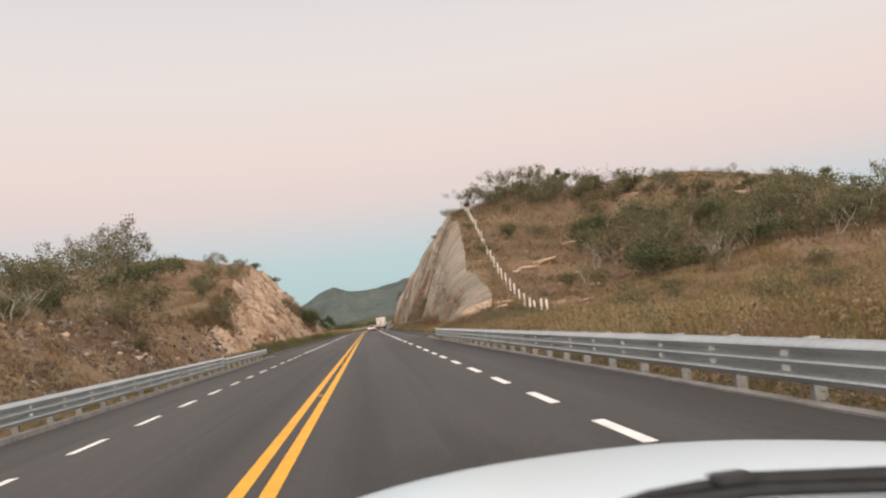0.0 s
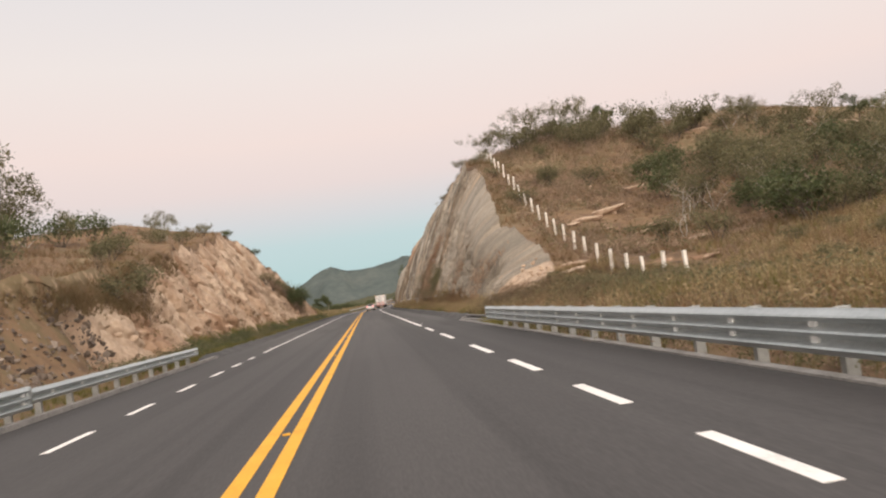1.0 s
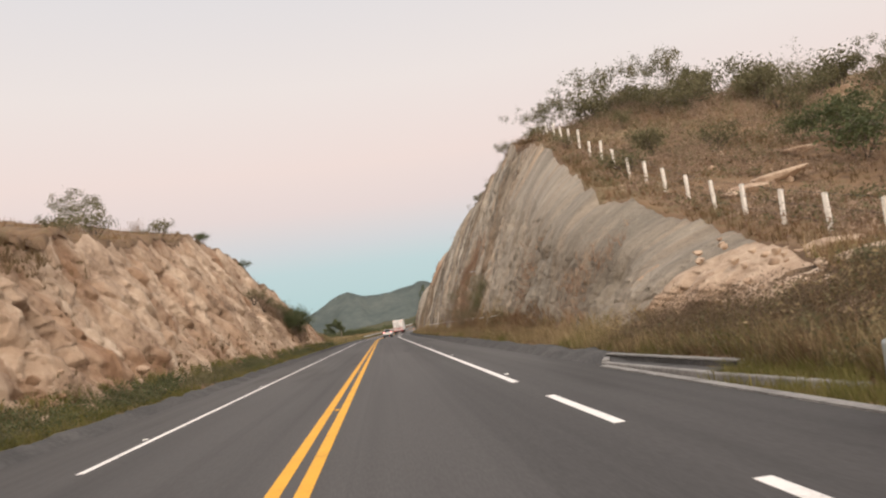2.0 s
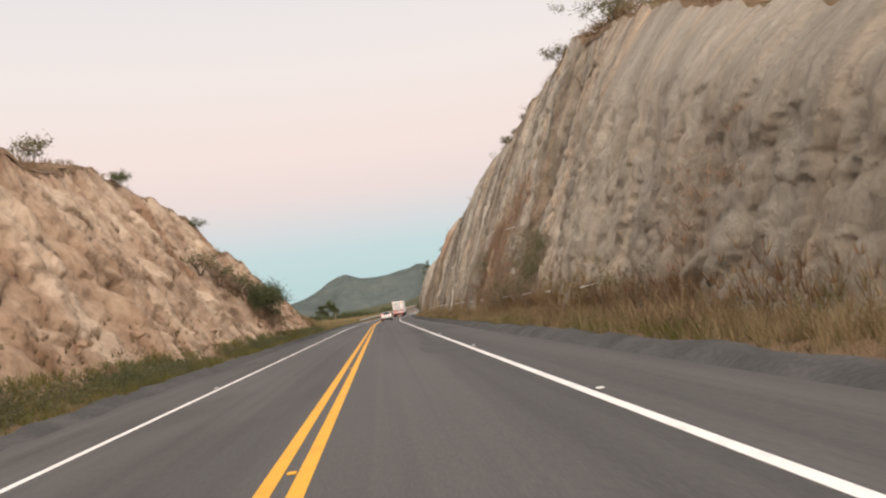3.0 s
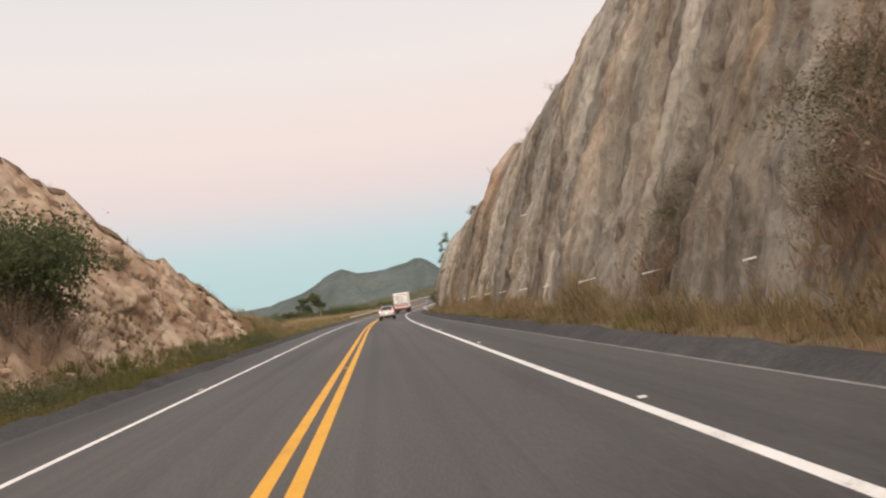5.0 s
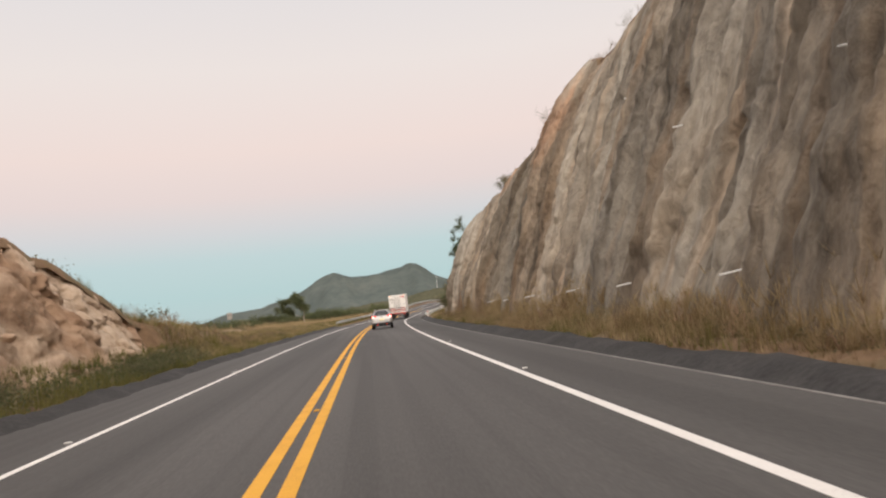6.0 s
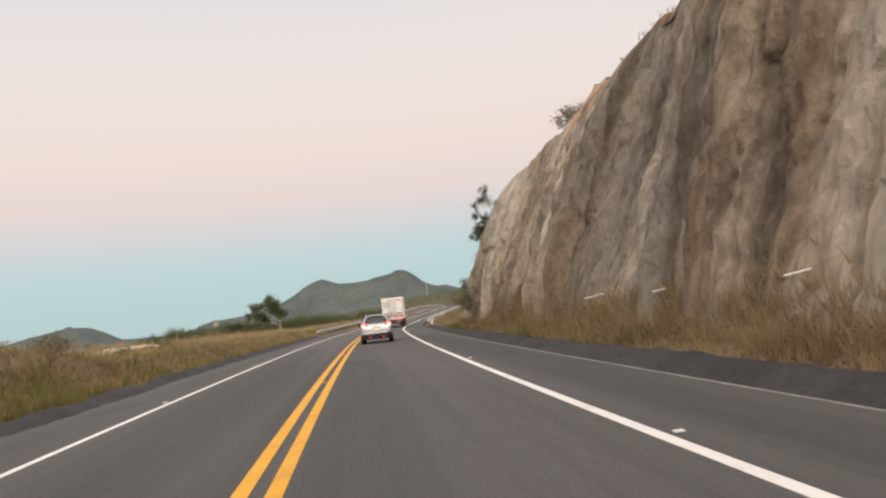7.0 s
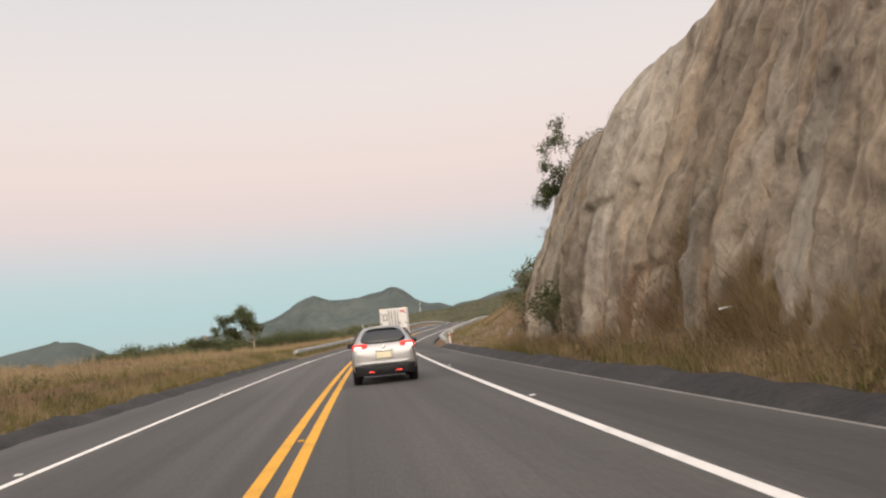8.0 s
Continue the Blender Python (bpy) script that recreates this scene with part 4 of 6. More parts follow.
def guardrail(side, u, a, b, base, top, kind, spacing, first, label, flare=0.0):
    rail = tagged(new("guardrail"), label, "guardrail")
    prof = beam_profile(kind)
    h = prof[-1][1]
    outer = [(u - side * d, top - h + z) for d, z in prof]
    inner = [(u - side * (d - 0.012), top - h + z) for d, z in prof[::-1]]
    ring = outer + inner
    s0 = a
    while s0 < b - 0.1:
        s1 = min(b, s0 + spacing)
        part("beam", sweep("beam", ring if side < 0 else ring[::-1], steps(s0, s1 + 0.01, 4), GALV, True, False), rail)
        s0 = s1
    post = done(box(0.15, 0.11, top - base - 0.02, (0, 0, 0), 0.015), "post", POST_ZINC)
    block = done(box(0.24, 0.12, h * 0.8, (0, 0, 0), 0.015), "block", GALV)
    bolt = done(box(0.04, 0.14, 0.10, (0, 0, 0), 0.012), "bolt", ZINC_BRIGHT)
    s = first
    while s < b:
        if s > a:
            x, y, z = at(s, u + side * 0.30, (top + base) / 2 - 0.01)
            p = part("post", post, rail, "", pose(x, y, z))
            x, y, z = at(s, u + side * 0.12, top - h / 2)
            part("block", block, p, "", p.matrix_basis.inverted() @ pose(x, y, z))
            for f in ((0.30, 0.70) if kind == "thrie" else (0.5,)):
                x, y, z = at(s, u - side * 0.02, top - h + h * f)
                part("bolt", bolt, p, "", p.matrix_basis.inverted() @ pose(x, y, z))
        s += spacing
    x, y, z = at(b + 0.06, u, top - h / 2)
    part("end_piece", done(box(0.14, 0.22, h * 1.02, (x, y, z), 0.05), "end_piece", GALV, True), rail, "rounded end piece")
    return rail


POST_ZINC = mottled("dull_zinc", [(0.3, (0.22, 0.22, 0.205)), (0.5, (0.31, 0.31, 0.295)), (0.7, (0.40, 0.40, 0.38))], 2.0, 0.6, 14, metal=0.2)
ZINC_BRIGHT = mottled("bright_zinc", [(0.3, (0.70, 0.70, 0.68)), (0.7, (0.82, 0.82, 0.80))], 6, 0.45, metal=0.3)
guardrail(1, 5.52, -21.8, 54.4, -0.12, 0.73, "thrie", 1.905, 8.69 - 3.81 * 8, "triple-wave galvanised steel guardrail on short posts")
guardrail(-1, -5.9, -22, 41.2, -0.3, 0.66, "thrie", 1.905, 41.0 - 1.905 * 33, "triple-wave galvanised steel guardrail on short posts")
guardrail(-1, -5.9, 41.3, 58.0, -0.3, 0.60, "w", 1.905, 57.8 - 1.905 * 9, "double-wave galvanised steel guardrail on short posts")
guardrail(-1, -6.4, 263, 460, -0.3, 0.72, "w", 3.81, 263.5, "long galvanised steel guardrail round the far bend")
guardrail(1, 6.3, 257, 460, -0.3, 0.66, "w", 3.81, 257.5, "long galvanised steel guardrail round the far bend")

POST_PAINT = mottled("whitewashed_concrete", [(0.3, (0.52, 0.46, 0.40)), (0.5, (0.74, 0.69, 0.62)), (0.7, (0.82, 0.78, 0.72))], 3, 0.9, 20)


def build_fence():
    fence = tagged(new("fence"), "row of whitewashed concrete fence posts climbing the hillside", "fence")
    line = lerp_table([(45, 12.0), (60, 13.0), (69.4, 13.6), (78, 14.14), (96, 15.2), (110, 16.0), (140, 17.5)])
    rnd = random.Random(4)
    s, tops = 52.18, []
    while s < 136:
        u = line(s)
        bm = box(0.125, 0.125, 1.5, (0, 0, 0.42), 0.02)
        me = done(bm, "post", POST_PAINT)
        x, y, z = at(s, u, hill_r(s, u))
        m = pose(x, y, z + rnd.uniform(-0.12, 0.05), rnd.uniform(-2.5, 2.5), rnd.uniform(-3, 3), rnd.uniform(0, 40))
        part("post", me, fence, "", m)
        tops.append((x, y, m.translation.z))
        s += 2.87 + rnd.uniform(-0.04, 0.04)
    for h in (0.35, 0.75, 1.15):
        cu = bpy.data.curves.new("wire", "CURVE")
        cu.dimensions, cu.bevel_depth = "3D", 0.006
        sp = cu.splines.new("POLY")
        sp.points.add(len(tops) - 1)
        for p, (x, y, z) in zip(sp.points, tops):
            p.co = (x, y, z + h, 1)
        cu.materials.append(DARK_STEEL)
        part("wire", cu, fence, "thin barbed wire strand")


build_fence()

PIPE_WHITE = material("white_plastic_pipe", (0.80, 0.80, 0.78), 0.4)


def tube(p0, p1, r, n=8):
    a, b = Vector(p0), Vector(p1)
    ax = (b - a).normalized()
    side = ax.orthogonal().normalized()
    up = ax.cross(side)
    verts = [c + (side * math.cos(2 * math.pi * i / n) + up * math.sin(2 * math.pi * i / n)) * q for c, q in ((a, r), (b, r), (b, r * 0.75), (a.lerp(b, 0.5), r * 0.75)) for i in range(n)]
    faces = [(j * n + i, j * n + (i + 1) % n, (j + 1) * n + (i + 1) % n, (j + 1) * n + i) for j in range(3) for i in range(n)]
    return verts, faces


for s, z in [(98.6, 1.4), (104.5, 1.4), (110.4, 1.4), (116.4, 1.4), (121.6, 1.35), (127.4, 1.4), (133.3, 1.4), (139.2, 1.4), (146.0, 1.4), (152.0, 1.4), (157.8, 1.4), (164.6, 1.4), (170.6, 1.4), (178.4, 1.35), (184.5, 1.3), (190.6, 1.3), (198.2, 1.15), (204.4, 1.2),
             (155.2, 5.0), (163.2, 5.4), (169.4, 7.7), (122.5, 5.6), (131.0, 6.2)]:
    u = face_r(s, z)
    x, y, zz = at(s, u - 0.4, z)
    v, f = tube((0.5, 0, 0.06), (-0.10, 0, -0.02), 0.02)
    ob = new("drain_pipe", mesh_of("drain_pipe", v, f, PIPE_WHITE, True))
    ob.matrix_basis = pose(x, y, zz)
    tagged(ob, "white plastic drain pipe sticking out of the rock", "pipe", "drain pipes in the rock face")

STUD = material("stud_white", (0.75, 0.74, 0.70), 0.4)
stud_me = done(box(0.10, 0.09, 0.02, (0, 0, 0.008), 0.008), "road_stud", STUD)
stud_yellow = done(box(0.09, 0.09, 0.018, (0, 0, 0.007), 0.007), "road_stud", YELLOW)
for u in (3.78, -3.64, 0.0):
    s = 60.8 if u else 0.0
    while s < 250:
        ob = new("road_stud", stud_me if u else stud_yellow)
        ob.matrix_basis = pose(*at(s + (6 if u > 1 else 3), u, crossfall(u) + 0.004))
        tagged(ob, "small white raised road stud on the asphalt" if u else "small yellow raised road stud between the centre lines", "road stud", "road studs along the lines")
        s += 15.2


def delineator(s, u):
    d = tagged(new("delineator_post"), "white roadside delineator post with a red band", "post", "delineators at the bend")
    d.matrix_basis = pose(*at(s, u, -0.1))
    part("shaft", done(box(0.13, 0.10, 1.1, (0, 0, 0.55), 0.03), "shaft", POST_PAINT), d)
    part("band", done(box(0.135, 0.105, 0.18, (0, 0, 0.9), 0.03), "band", SIGN_RED), d, "red reflective band")


delineator(253, 6.6)
delineator(300, 6.9)

mast = tagged(new("radio_mast"), "thin white lattice mast on the far hills", "mast")
mast.matrix_basis = pose(1.0 + 1500 * math.sin(radians(4.96)), 189 + 1500 * math.cos(radians(4.96)), 14)
for x, y in ((-0.7, -0.7), (0.7, -0.7), (0, 0.8)):
    v, f = tube((x * 1.6, y * 1.6, 0), (x * 0.5, y * 0.5, 42), 0.07)
    part("leg", mesh_of("leg", v, f, PIPE_WHITE), mast)
for k in range(1, 8):
    w = 1.5 * (1 - k / 10)
    part("brace", done(box(w, w, 0.12, (0, 0, 5.5 * k), 0.02), "brace", PIPE_WHITE), mast)


def build_far_house():
    """A small pale building on the shoulder of the far ridge."""
    house = tagged(new("house"), "small pale house on the far wooded ridge", "house")
    house.matrix_basis = pose(1.0 + 2150 * math.sin(radians(-9.25)), 150 + 2150 * math.cos(radians(-9.25)), 24, 0, 0, 12)
    part("wall", done(box(12, 12, 16, (0, 0, 8), 0.1), "wall", CONCRETE), house)
    part("roof", done(box(13, 13, 1.0, (0, 0, 16.4), 0.1), "roof", CONCRETE), house, "flat concrete roof")
    for x in (-3.2, 3.2):
        part("window", done(box(2.4, 0.2, 2.8, (x, -6.0, 10.0), 0.04), "window", DARK_GLASS), house, "dark window")


build_far_house()
# ---- plants ----
BARK = mottled("bark", [(0.3, (0.055, 0.042, 0.032)), (0.5, (0.11, 0.088, 0.068)), (0.7, (0.19, 0.16, 0.13))], 3, 0.95, 25)
PALE_BARK = mottled("pale_bark", [(0.3, (0.20, 0.17, 0.14)), (0.5, (0.36, 0.32, 0.27)), (0.7, (0.48, 0.43, 0.37))], 3, 0.95, 25)
TWIG = mottled("dry_twigs", [(0.3, (0.17, 0.122, 0.085)), (0.5, (0.29, 0.21, 0.148)), (0.7, (0.40, 0.305, 0.215))], 3, 0.95, 25)
LEAF_GREEN = mottled("green_leaves", [(0.2, (0.035, 0.052, 0.022)), (0.45, (0.085, 0.102, 0.047)), (0.65, (0.138, 0.147, 0.070)), (0.85, (0.203, 0.188, 0.093))], 0.5, 0.8, 4, islands=0.28, thin=0.35)
LEAF_OLIVE = mottled("olive_leaves", [(0.2, (0.067, 0.067, 0.038)), (0.45, (0.143, 0.132, 0.071)), (0.65, (0.216, 0.189, 0.105)), (0.85, (0.278, 0.211, 0.130))], 0.5, 0.85, 4, islands=0.28, thin=0.35)
LEAF_DRY = mottled("dry_leaves", [(0.2, (0.134, 0.095, 0.070)), (0.45, (0.269, 0.191, 0.139)), (0.65, (0.392, 0.288, 0.205)), (0.85, (0.530, 0.410, 0.301))], 0.5, 0.9, 4, islands=0.28, thin=0.35)
GRASS_GOLD = mottled("golden_grass", [(0.2, (0.125, 0.083, 0.040)), (0.42, (0.229, 0.162, 0.079)), (0.6, (0.318, 0.230, 0.121)), (0.8, (0.184, 0.148, 0.064))], 0.12, 0.9, 1.2, islands=0.35, thin=0.4)
GRASS_PALE = mottled("pale_dry_grass", [(0.2, (0.19, 0.135, 0.07)), (0.42, (0.34, 0.25, 0.135)), (0.6, (0.45, 0.34, 0.20)), (0.8, (0.30, 0.25, 0.12))], 0.12, 0.9, 1.2, islands=0.45, thin=0.4)
GRASS_BROWN = mottled("brown_grass", [(0.2, (0.091, 0.059, 0.037)), (0.42, (0.163, 0.110, 0.058)), (0.6, (0.226, 0.160, 0.088)), (0.8, (0.154, 0.133, 0.068))], 0.12, 0.9, 1.2, islands=0.35, thin=0.4)
GRASS_RED = mottled("reddish_dry_grass", [(0.2, (0.120, 0.068, 0.044)), (0.45, (0.222, 0.134, 0.074)), (0.65, (0.30, 0.196, 0.112)), (0.85, (0.368, 0.280, 0.184))], 0.25, 0.9, 1.5, islands=0.35, thin=0.4)
GRASS_ROSE = mottled("faded_red_grass", [(0.2, (0.17, 0.105, 0.070)), (0.45, (0.33, 0.215, 0.140)), (0.65, (0.45, 0.305, 0.205)), (0.85, (0.54, 0.40, 0.28))], 0.25, 0.9, 1.5, islands=0.4, thin=0.4)
GRASS_GREEN = mottled("green_grass", [(0.2, (0.084, 0.086, 0.027)), (0.45, (0.158, 0.151, 0.048)), (0.65, (0.233, 0.201, 0.071)), (0.85, (0.332, 0.254, 0.111))], 0.2, 0.9, 1.5, islands=0.35, thin=0.4)


def ground_z(s, u):
    """Height of the land over the road's level at station s."""
    side = 1 if u > 0 else -1
    face, crest, hill = (face_r, CREST_R, hill_r) if side > 0 else (face_l, CREST_L, hill_l)
    zc = crest(s)
    if abs(u) >= abs(face(s, zc)):
        return hill(s, u)
    z = (abs(u) - abs(face(s, 0))) / max(0.05, abs(face(s, 1)) - abs(face(s, 0)))
    if z < 0.35:
        return float(np.interp(abs(u), (5.7, 6.3, 7.1, abs(face(s, 0.35))), (-0.16, -0.02, 0.2, 0.35)))
    return min(zc, z)


def limb(verts, faces, p0, p1, r0, r1, n):
    ax = (p1 - p0).normalized()
    a = ax.orthogonal().normalized()
    b = ax.cross(a)
    k = len(verts)
    for c, r in ((p0, r0), (p1, r1)):
        verts += [c + (a * math.cos(2 * math.pi * i / n) + b * math.sin(2 * math.pi * i / n)) * r for i in range(n)]
    faces += [(k + i, k + (i + 1) % n, k + n + (i + 1) % n, k + n + i) for i in range(n)]


def plant(name, label, category, seed, stems, height, spread, depth, bark, leaf, n_leaf, leaf_size, droop=0.0, trunk=0.05, clear=0.3, group=""):
    """A tree or bush: tapered trunk and limbs that fork, and leaves about the tips with gaps between the clumps."""
    rnd = random.Random(seed)
    verts, faces, tips = [], [], []

    def grow(p, d, length, r, level):
        segs = 3 if level == 0 else 2
        for k in range(segs):
            d = (d + Vector((rnd.uniform(-1, 1), rnd.uniform(-1, 1), rnd.uniform(-0.4, 0.7) - droop)) * (0.14 if stems == 1 and level == 0 else 0.24)).normalized()
            q = p + d * length / segs
            limb(verts, faces, p, q, r, r * 0.8, 5 if level == 0 and stems == 1 else 4 if level == 0 else 3)
            r *= 0.8
            p = q
            if level and level >= depth - 1:
                tips.append((p.copy(), level))
            if k and level < depth:
                for _ in range(2):
                    side = Vector((rnd.gauss(0, 1), rnd.gauss(0, 1), rnd.uniform(-0.2, 0.7))).normalized()
                    grow(p, (d * 0.45 + side * spread).normalized(), length * rnd.uniform(0.5, 0.72), r * 0.62, level + 1)
        tips.append((p.copy(), depth))
    for k in range(stems):
        a = 2 * math.pi * (k + rnd.random()) / stems
        lean = 0.05 if stems == 1 else rnd.uniform(0.25, 0.75)
        grow(Vector((0.06 * math.cos(a), 0.06 * math.sin(a), -0.15)), Vector((lean * math.cos(a), lean * math.sin(a), 1)).normalized(), height * (clear + 0.25) * rnd.uniform(0.8, 1.1), trunk * (1 if stems == 1 else 0.6), 0)
    top = max(v.z for v in verts)
    k = height / top
    verts = [v * k for v in verts]
    thing = tagged(new(name), label, category, group)
    part("trunk", mesh_of("trunk", verts, faces, bark, True), thing)
    if n_leaf:
        centres = np.array([tuple(t[0] * k) for t in tips])
        rng = np.random.default_rng(seed)
        keep = rng.random(len(centres)) < 0.8
        centres = centres[keep] if keep.sum() > 3 else centres
        c = centres[rng.integers(0, len(centres), n_leaf)] + rng.normal(0, 1, (n_leaf, 3)) * height * (0.045 if stems < 4 else 0.10 if stems < 8 else 0.05)
        part("crown", leaf_mesh(c, leaf_size, rng, leaf), thing)
    return thing


def leaf_mesh(c, size, rng, mat):
    n = len(c)
    a = rng.normal(0, 1, (n, 3))
    a /= np.linalg.norm(a, axis=1)[:, None]
    b = np.cross(a, rng.normal(0, 1, (n, 3)))
    b /= np.linalg.norm(b, axis=1)[:, None]
    ln = (size * rng.uniform(0.6, 1.4, n))[:, None]
    v = np.stack([c - a * ln * 0.8 + b * ln * 0.5, c + a * ln, c - a * ln * 0.8 - b * ln * 0.5], 1).reshape(-1, 3)
    me = bpy.data.meshes.new("leaves")
    me.vertices.add(3 * n)
    me.vertices.foreach_set("co", v.astype(np.float32).ravel())
    me.loops.add(3 * n)
    me.loops.foreach_set("vertex_index", np.arange(3 * n, dtype=np.int32))
    me.polygons.add(n)
    me.polygons.foreach_set("loop_start", np.arange(0, 3 * n, 3, dtype=np.int32))
    me.materials.append(mat)
    me.update(calc_edges=True)
    me.validate()
    return me


def grass(name, label, places, blades, height, width, lean, mat, seed, category="grass"):
    """One object of many bent blades, in tufts at the given places."""
    rng = np.random.default_rng(seed)
    p = np.repeat(np.array(places, float), blades, axis=0)
    n = len(p)
    clump = np.array([0.3 + 1.1 * (0.5 + 0.5 * noise.noise((q[0] * 0.55, q[1] * 0.55, seed * 3.7))) for q in places])
    h = np.repeat(rng.uniform(0.6, 1.25, len(places)) * clump, blades) * rng.uniform(0.6, 1.15, n) * height
    ang = rng.uniform(0, 2 * np.pi, n)
    d = np.stack([np.cos(ang), np.sin(ang), np.zeros(n)], 1)
    w = np.stack([-np.sin(ang), np.cos(ang), np.zeros(n)], 1) * width * rng.uniform(0.6, 1.3, n)[:, None]
    base = p + d * (rng.uniform(0, 0.16, n) * height)[:, None] - np.array([0, 0, 0.06])
    bend = (rng.uniform(0.1, 1.0, n) * lean * h)[:, None]
    up = np.array([0, 0, 1.0])
    tip = base + up * h[:, None] + d * bend
    v = np.stack([base - w, base + w, tip], 1).reshape(-1, 3)
    me = bpy.data.meshes.new(name)
    me.vertices.add(3 * n)
    me.vertices.foreach_set("co", v.astype(np.float32).ravel())
    me.loops.add(3 * n)
    me.loops.foreach_set("vertex_index", np.arange(3 * n, dtype=np.int32))
    me.polygons.add(n)
    me.polygons.foreach_set("loop_start", np.arange(0, 3 * n, 3, dtype=np.int32))
    me.materials.append(mat)
    me.update(calc_edges=True)
    me.validate()
    return tagged(new(name, me), label, category, kind="stuff")


# patches of pale bare earth on the right hillside: station, offset and half sizes
BARE = [(80, 18.6, 6, 1.7), (70, 22.5, 4, 1.5), (62, 17, 3, 1.6), (56, 15.5, 3, 1.2), (92, 27, 4, 2), (66, 15.2, 3.5, 1.2), (100, 34, 5, 2), (82, 17.6, 5, 2.2), (64, 16.8, 2.5, 1.6), (79, 21.4, 3, 1.0), (89, 24.0, 2.5, 1.2), (98, 48, 4, 5), (105, 36, 3, 3), (72, 18, 2.5, 0.8), (209, -12.5, 4.5, 2.2), (205.5, -11.0, 2.5, 1.2), (224, -10.4, 2, 0.9)]


def scatter(n, s0, s1, u0, u1, seed, patch=0.0, power=1.0):
    """Places on the land in a stretch of stations and offsets, thinned by noise."""
    rnd, out = random.Random(seed), []
    while len(out) < n:
        s, u = rnd.uniform(s0, s1), u0 + (u1 - u0) * rnd.random() ** power
        if patch and noise.noise((s * 0.11, u * 0.11, seed * 1.7)) < patch - rnd.random() * 0.5:
            continue
        z = ground_z(s, u)
        if any(((s - a) / p) ** 2 + ((u - b) / q) ** 2 < 0.6 + 0.8 * noise.noise((s * 0.7, u * 0.7, 5.0)) for a, b, p, q in BARE):
            continue
        if 45 < s < 64 and 0.3 < z < 2.5 and face_l(s, CREST_L(s)) < u < -7.3:
            continue
        if z > 0.9 and ((62 < s < 230 and 0 < u < face_r(s, CREST_R(s))) or (52 < s < 179 and face_l(s, CREST_L(s)) < u < 0)):
            continue
        if 60.3 < s < 66.8 and 0 < u < 6.4 + (66.6 - s) * 0.085:
            continue
        out.append(at(s, u, z))
    return out


def on_face(n, spots, seed):
    """Places on the right rock face round (station, height, spread)."""
    rnd, out = random.Random(seed), []
    for s0, z0, ds, dz in spots:
        for _ in range(n):
            s, z = s0 + rnd.gauss(0, ds), max(0.2, z0 + rnd.gauss(0, dz))
            if z < CREST_R(s) - 0.2:
                out.append(at(s, face_r(s, z) - 0.15, z))
    return out


def on_left(n, spots, seed):
    rnd, out = random.Random(seed), []
    for s0, z0, ds, dz in spots:
        for _ in range(n):
            s, z = s0 + rnd.gauss(0, ds), max(0.2, z0 + rnd.gauss(0, dz))
            if z < CREST_L(s) - 0.1:
                out.append(at(s, face_l(s, z) + 0.12, z))
    return out


def fringe(face, crest, a, b, n, seed, side):
    rnd, out = random.Random(seed), []
    for _ in range(n):
        s = rnd.uniform(a, b)
        u = face(s, crest(s)) + side * rnd.uniform(0.02, 1.5)
        out.append(at(s, u, ground_z(s, u)))
    return out


grass("tall_grass", "tall golden dry grass on the hillside", scatter(8000, 4, 66, 6.9, 34, 11, 0.05, power=1.5), 7, 0.66, 0.0125, 1.1, GRASS_PALE, 1)
grass("tall_grass", "olive grass among the golden grass", scatter(6000, 4, 66, 6.9, 34, 31, 0.1, power=1.5), 8, 0.55, 0.0125, 1.1, GRASS_GREEN, 31)
grass("hill_brush", "low olive and brown brush in patches over the hillside", scatter(3200, 58, 135, 12, 60, 81, 0.22, 1.1), 6, 0.45, 0.032, 1.0, GRASS_BROWN, 81)
grass("tall_grass", "brown seeded grass in clumps among the golden grass", scatter(5000, 4, 66, 6.9, 34, 33, 0.12, power=1.5), 8, 0.7, 0.0125, 1.0, GRASS_RED, 33)
grass("hill_grass", "brown dry grass and brush on the hillside", scatter(11500, 44, 150, 10, 60, 12, 0.05, 1.3), 6, 0.5, 0.0180, 0.8, GRASS_BROWN, 2)
grass("hill_grass", "reddish dry grass on the hillside", scatter(6500, 52, 150, 9, 50, 13, 0.08, 1.2), 7, 0.42, 0.0180, 0.8, GRASS_RED, 3)
grass("verge_grass", "dry grass at the foot of the rock cutting", scatter(6000, 50, 236, 6.7, 8.6, 14, 0.05), 8, 0.5, 0.0090, 0.9, GRASS_PALE, 4)
grass("verge_grass", "olive grass at the foot of the rock cutting", scatter(4600, 50, 236, 6.6, 8.5, 15, 0.1), 8, 0.42, 0.0090, 0.9, GRASS_GREEN, 5)
grass("verge_grass", "short dry grass between the berm and the rock", scatter(3600, 66, 236, 6.55, 7.9, 72, -0.3), 7, 0.26, 0.0100, 0.9, GRASS_BROWN, 72)
grass("verge_grass", "green grass along the left shoulder", scatter(9000, 54, 190, -6.35, -7.9, 16, -0.1), 9, 0.4, 0.0100, 0.7, GRASS_GREEN, 6)
grass("verge_grass", "short grass behind the guardrail", scatter(3000, -5, 60, -6.2, -7.6, 17, -0.1), 6, 0.26, 0.0090, 0.7, GRASS_GREEN, 7)
grass("verge_grass", "short grass behind the guardrail", scatter(3000, -2, 60, 6.0, 7.2, 18, -0.1), 6, 0.26, 0.0090, 0.7, GRASS_GREEN, 8)
grass("verge_grass", "short grass by the end of the guardrail", scatter(900, 53, 66, 5.9, 7.0, 71, -0.4), 9, 0.3, 0.009, 0.7, GRASS_GREEN, 71)
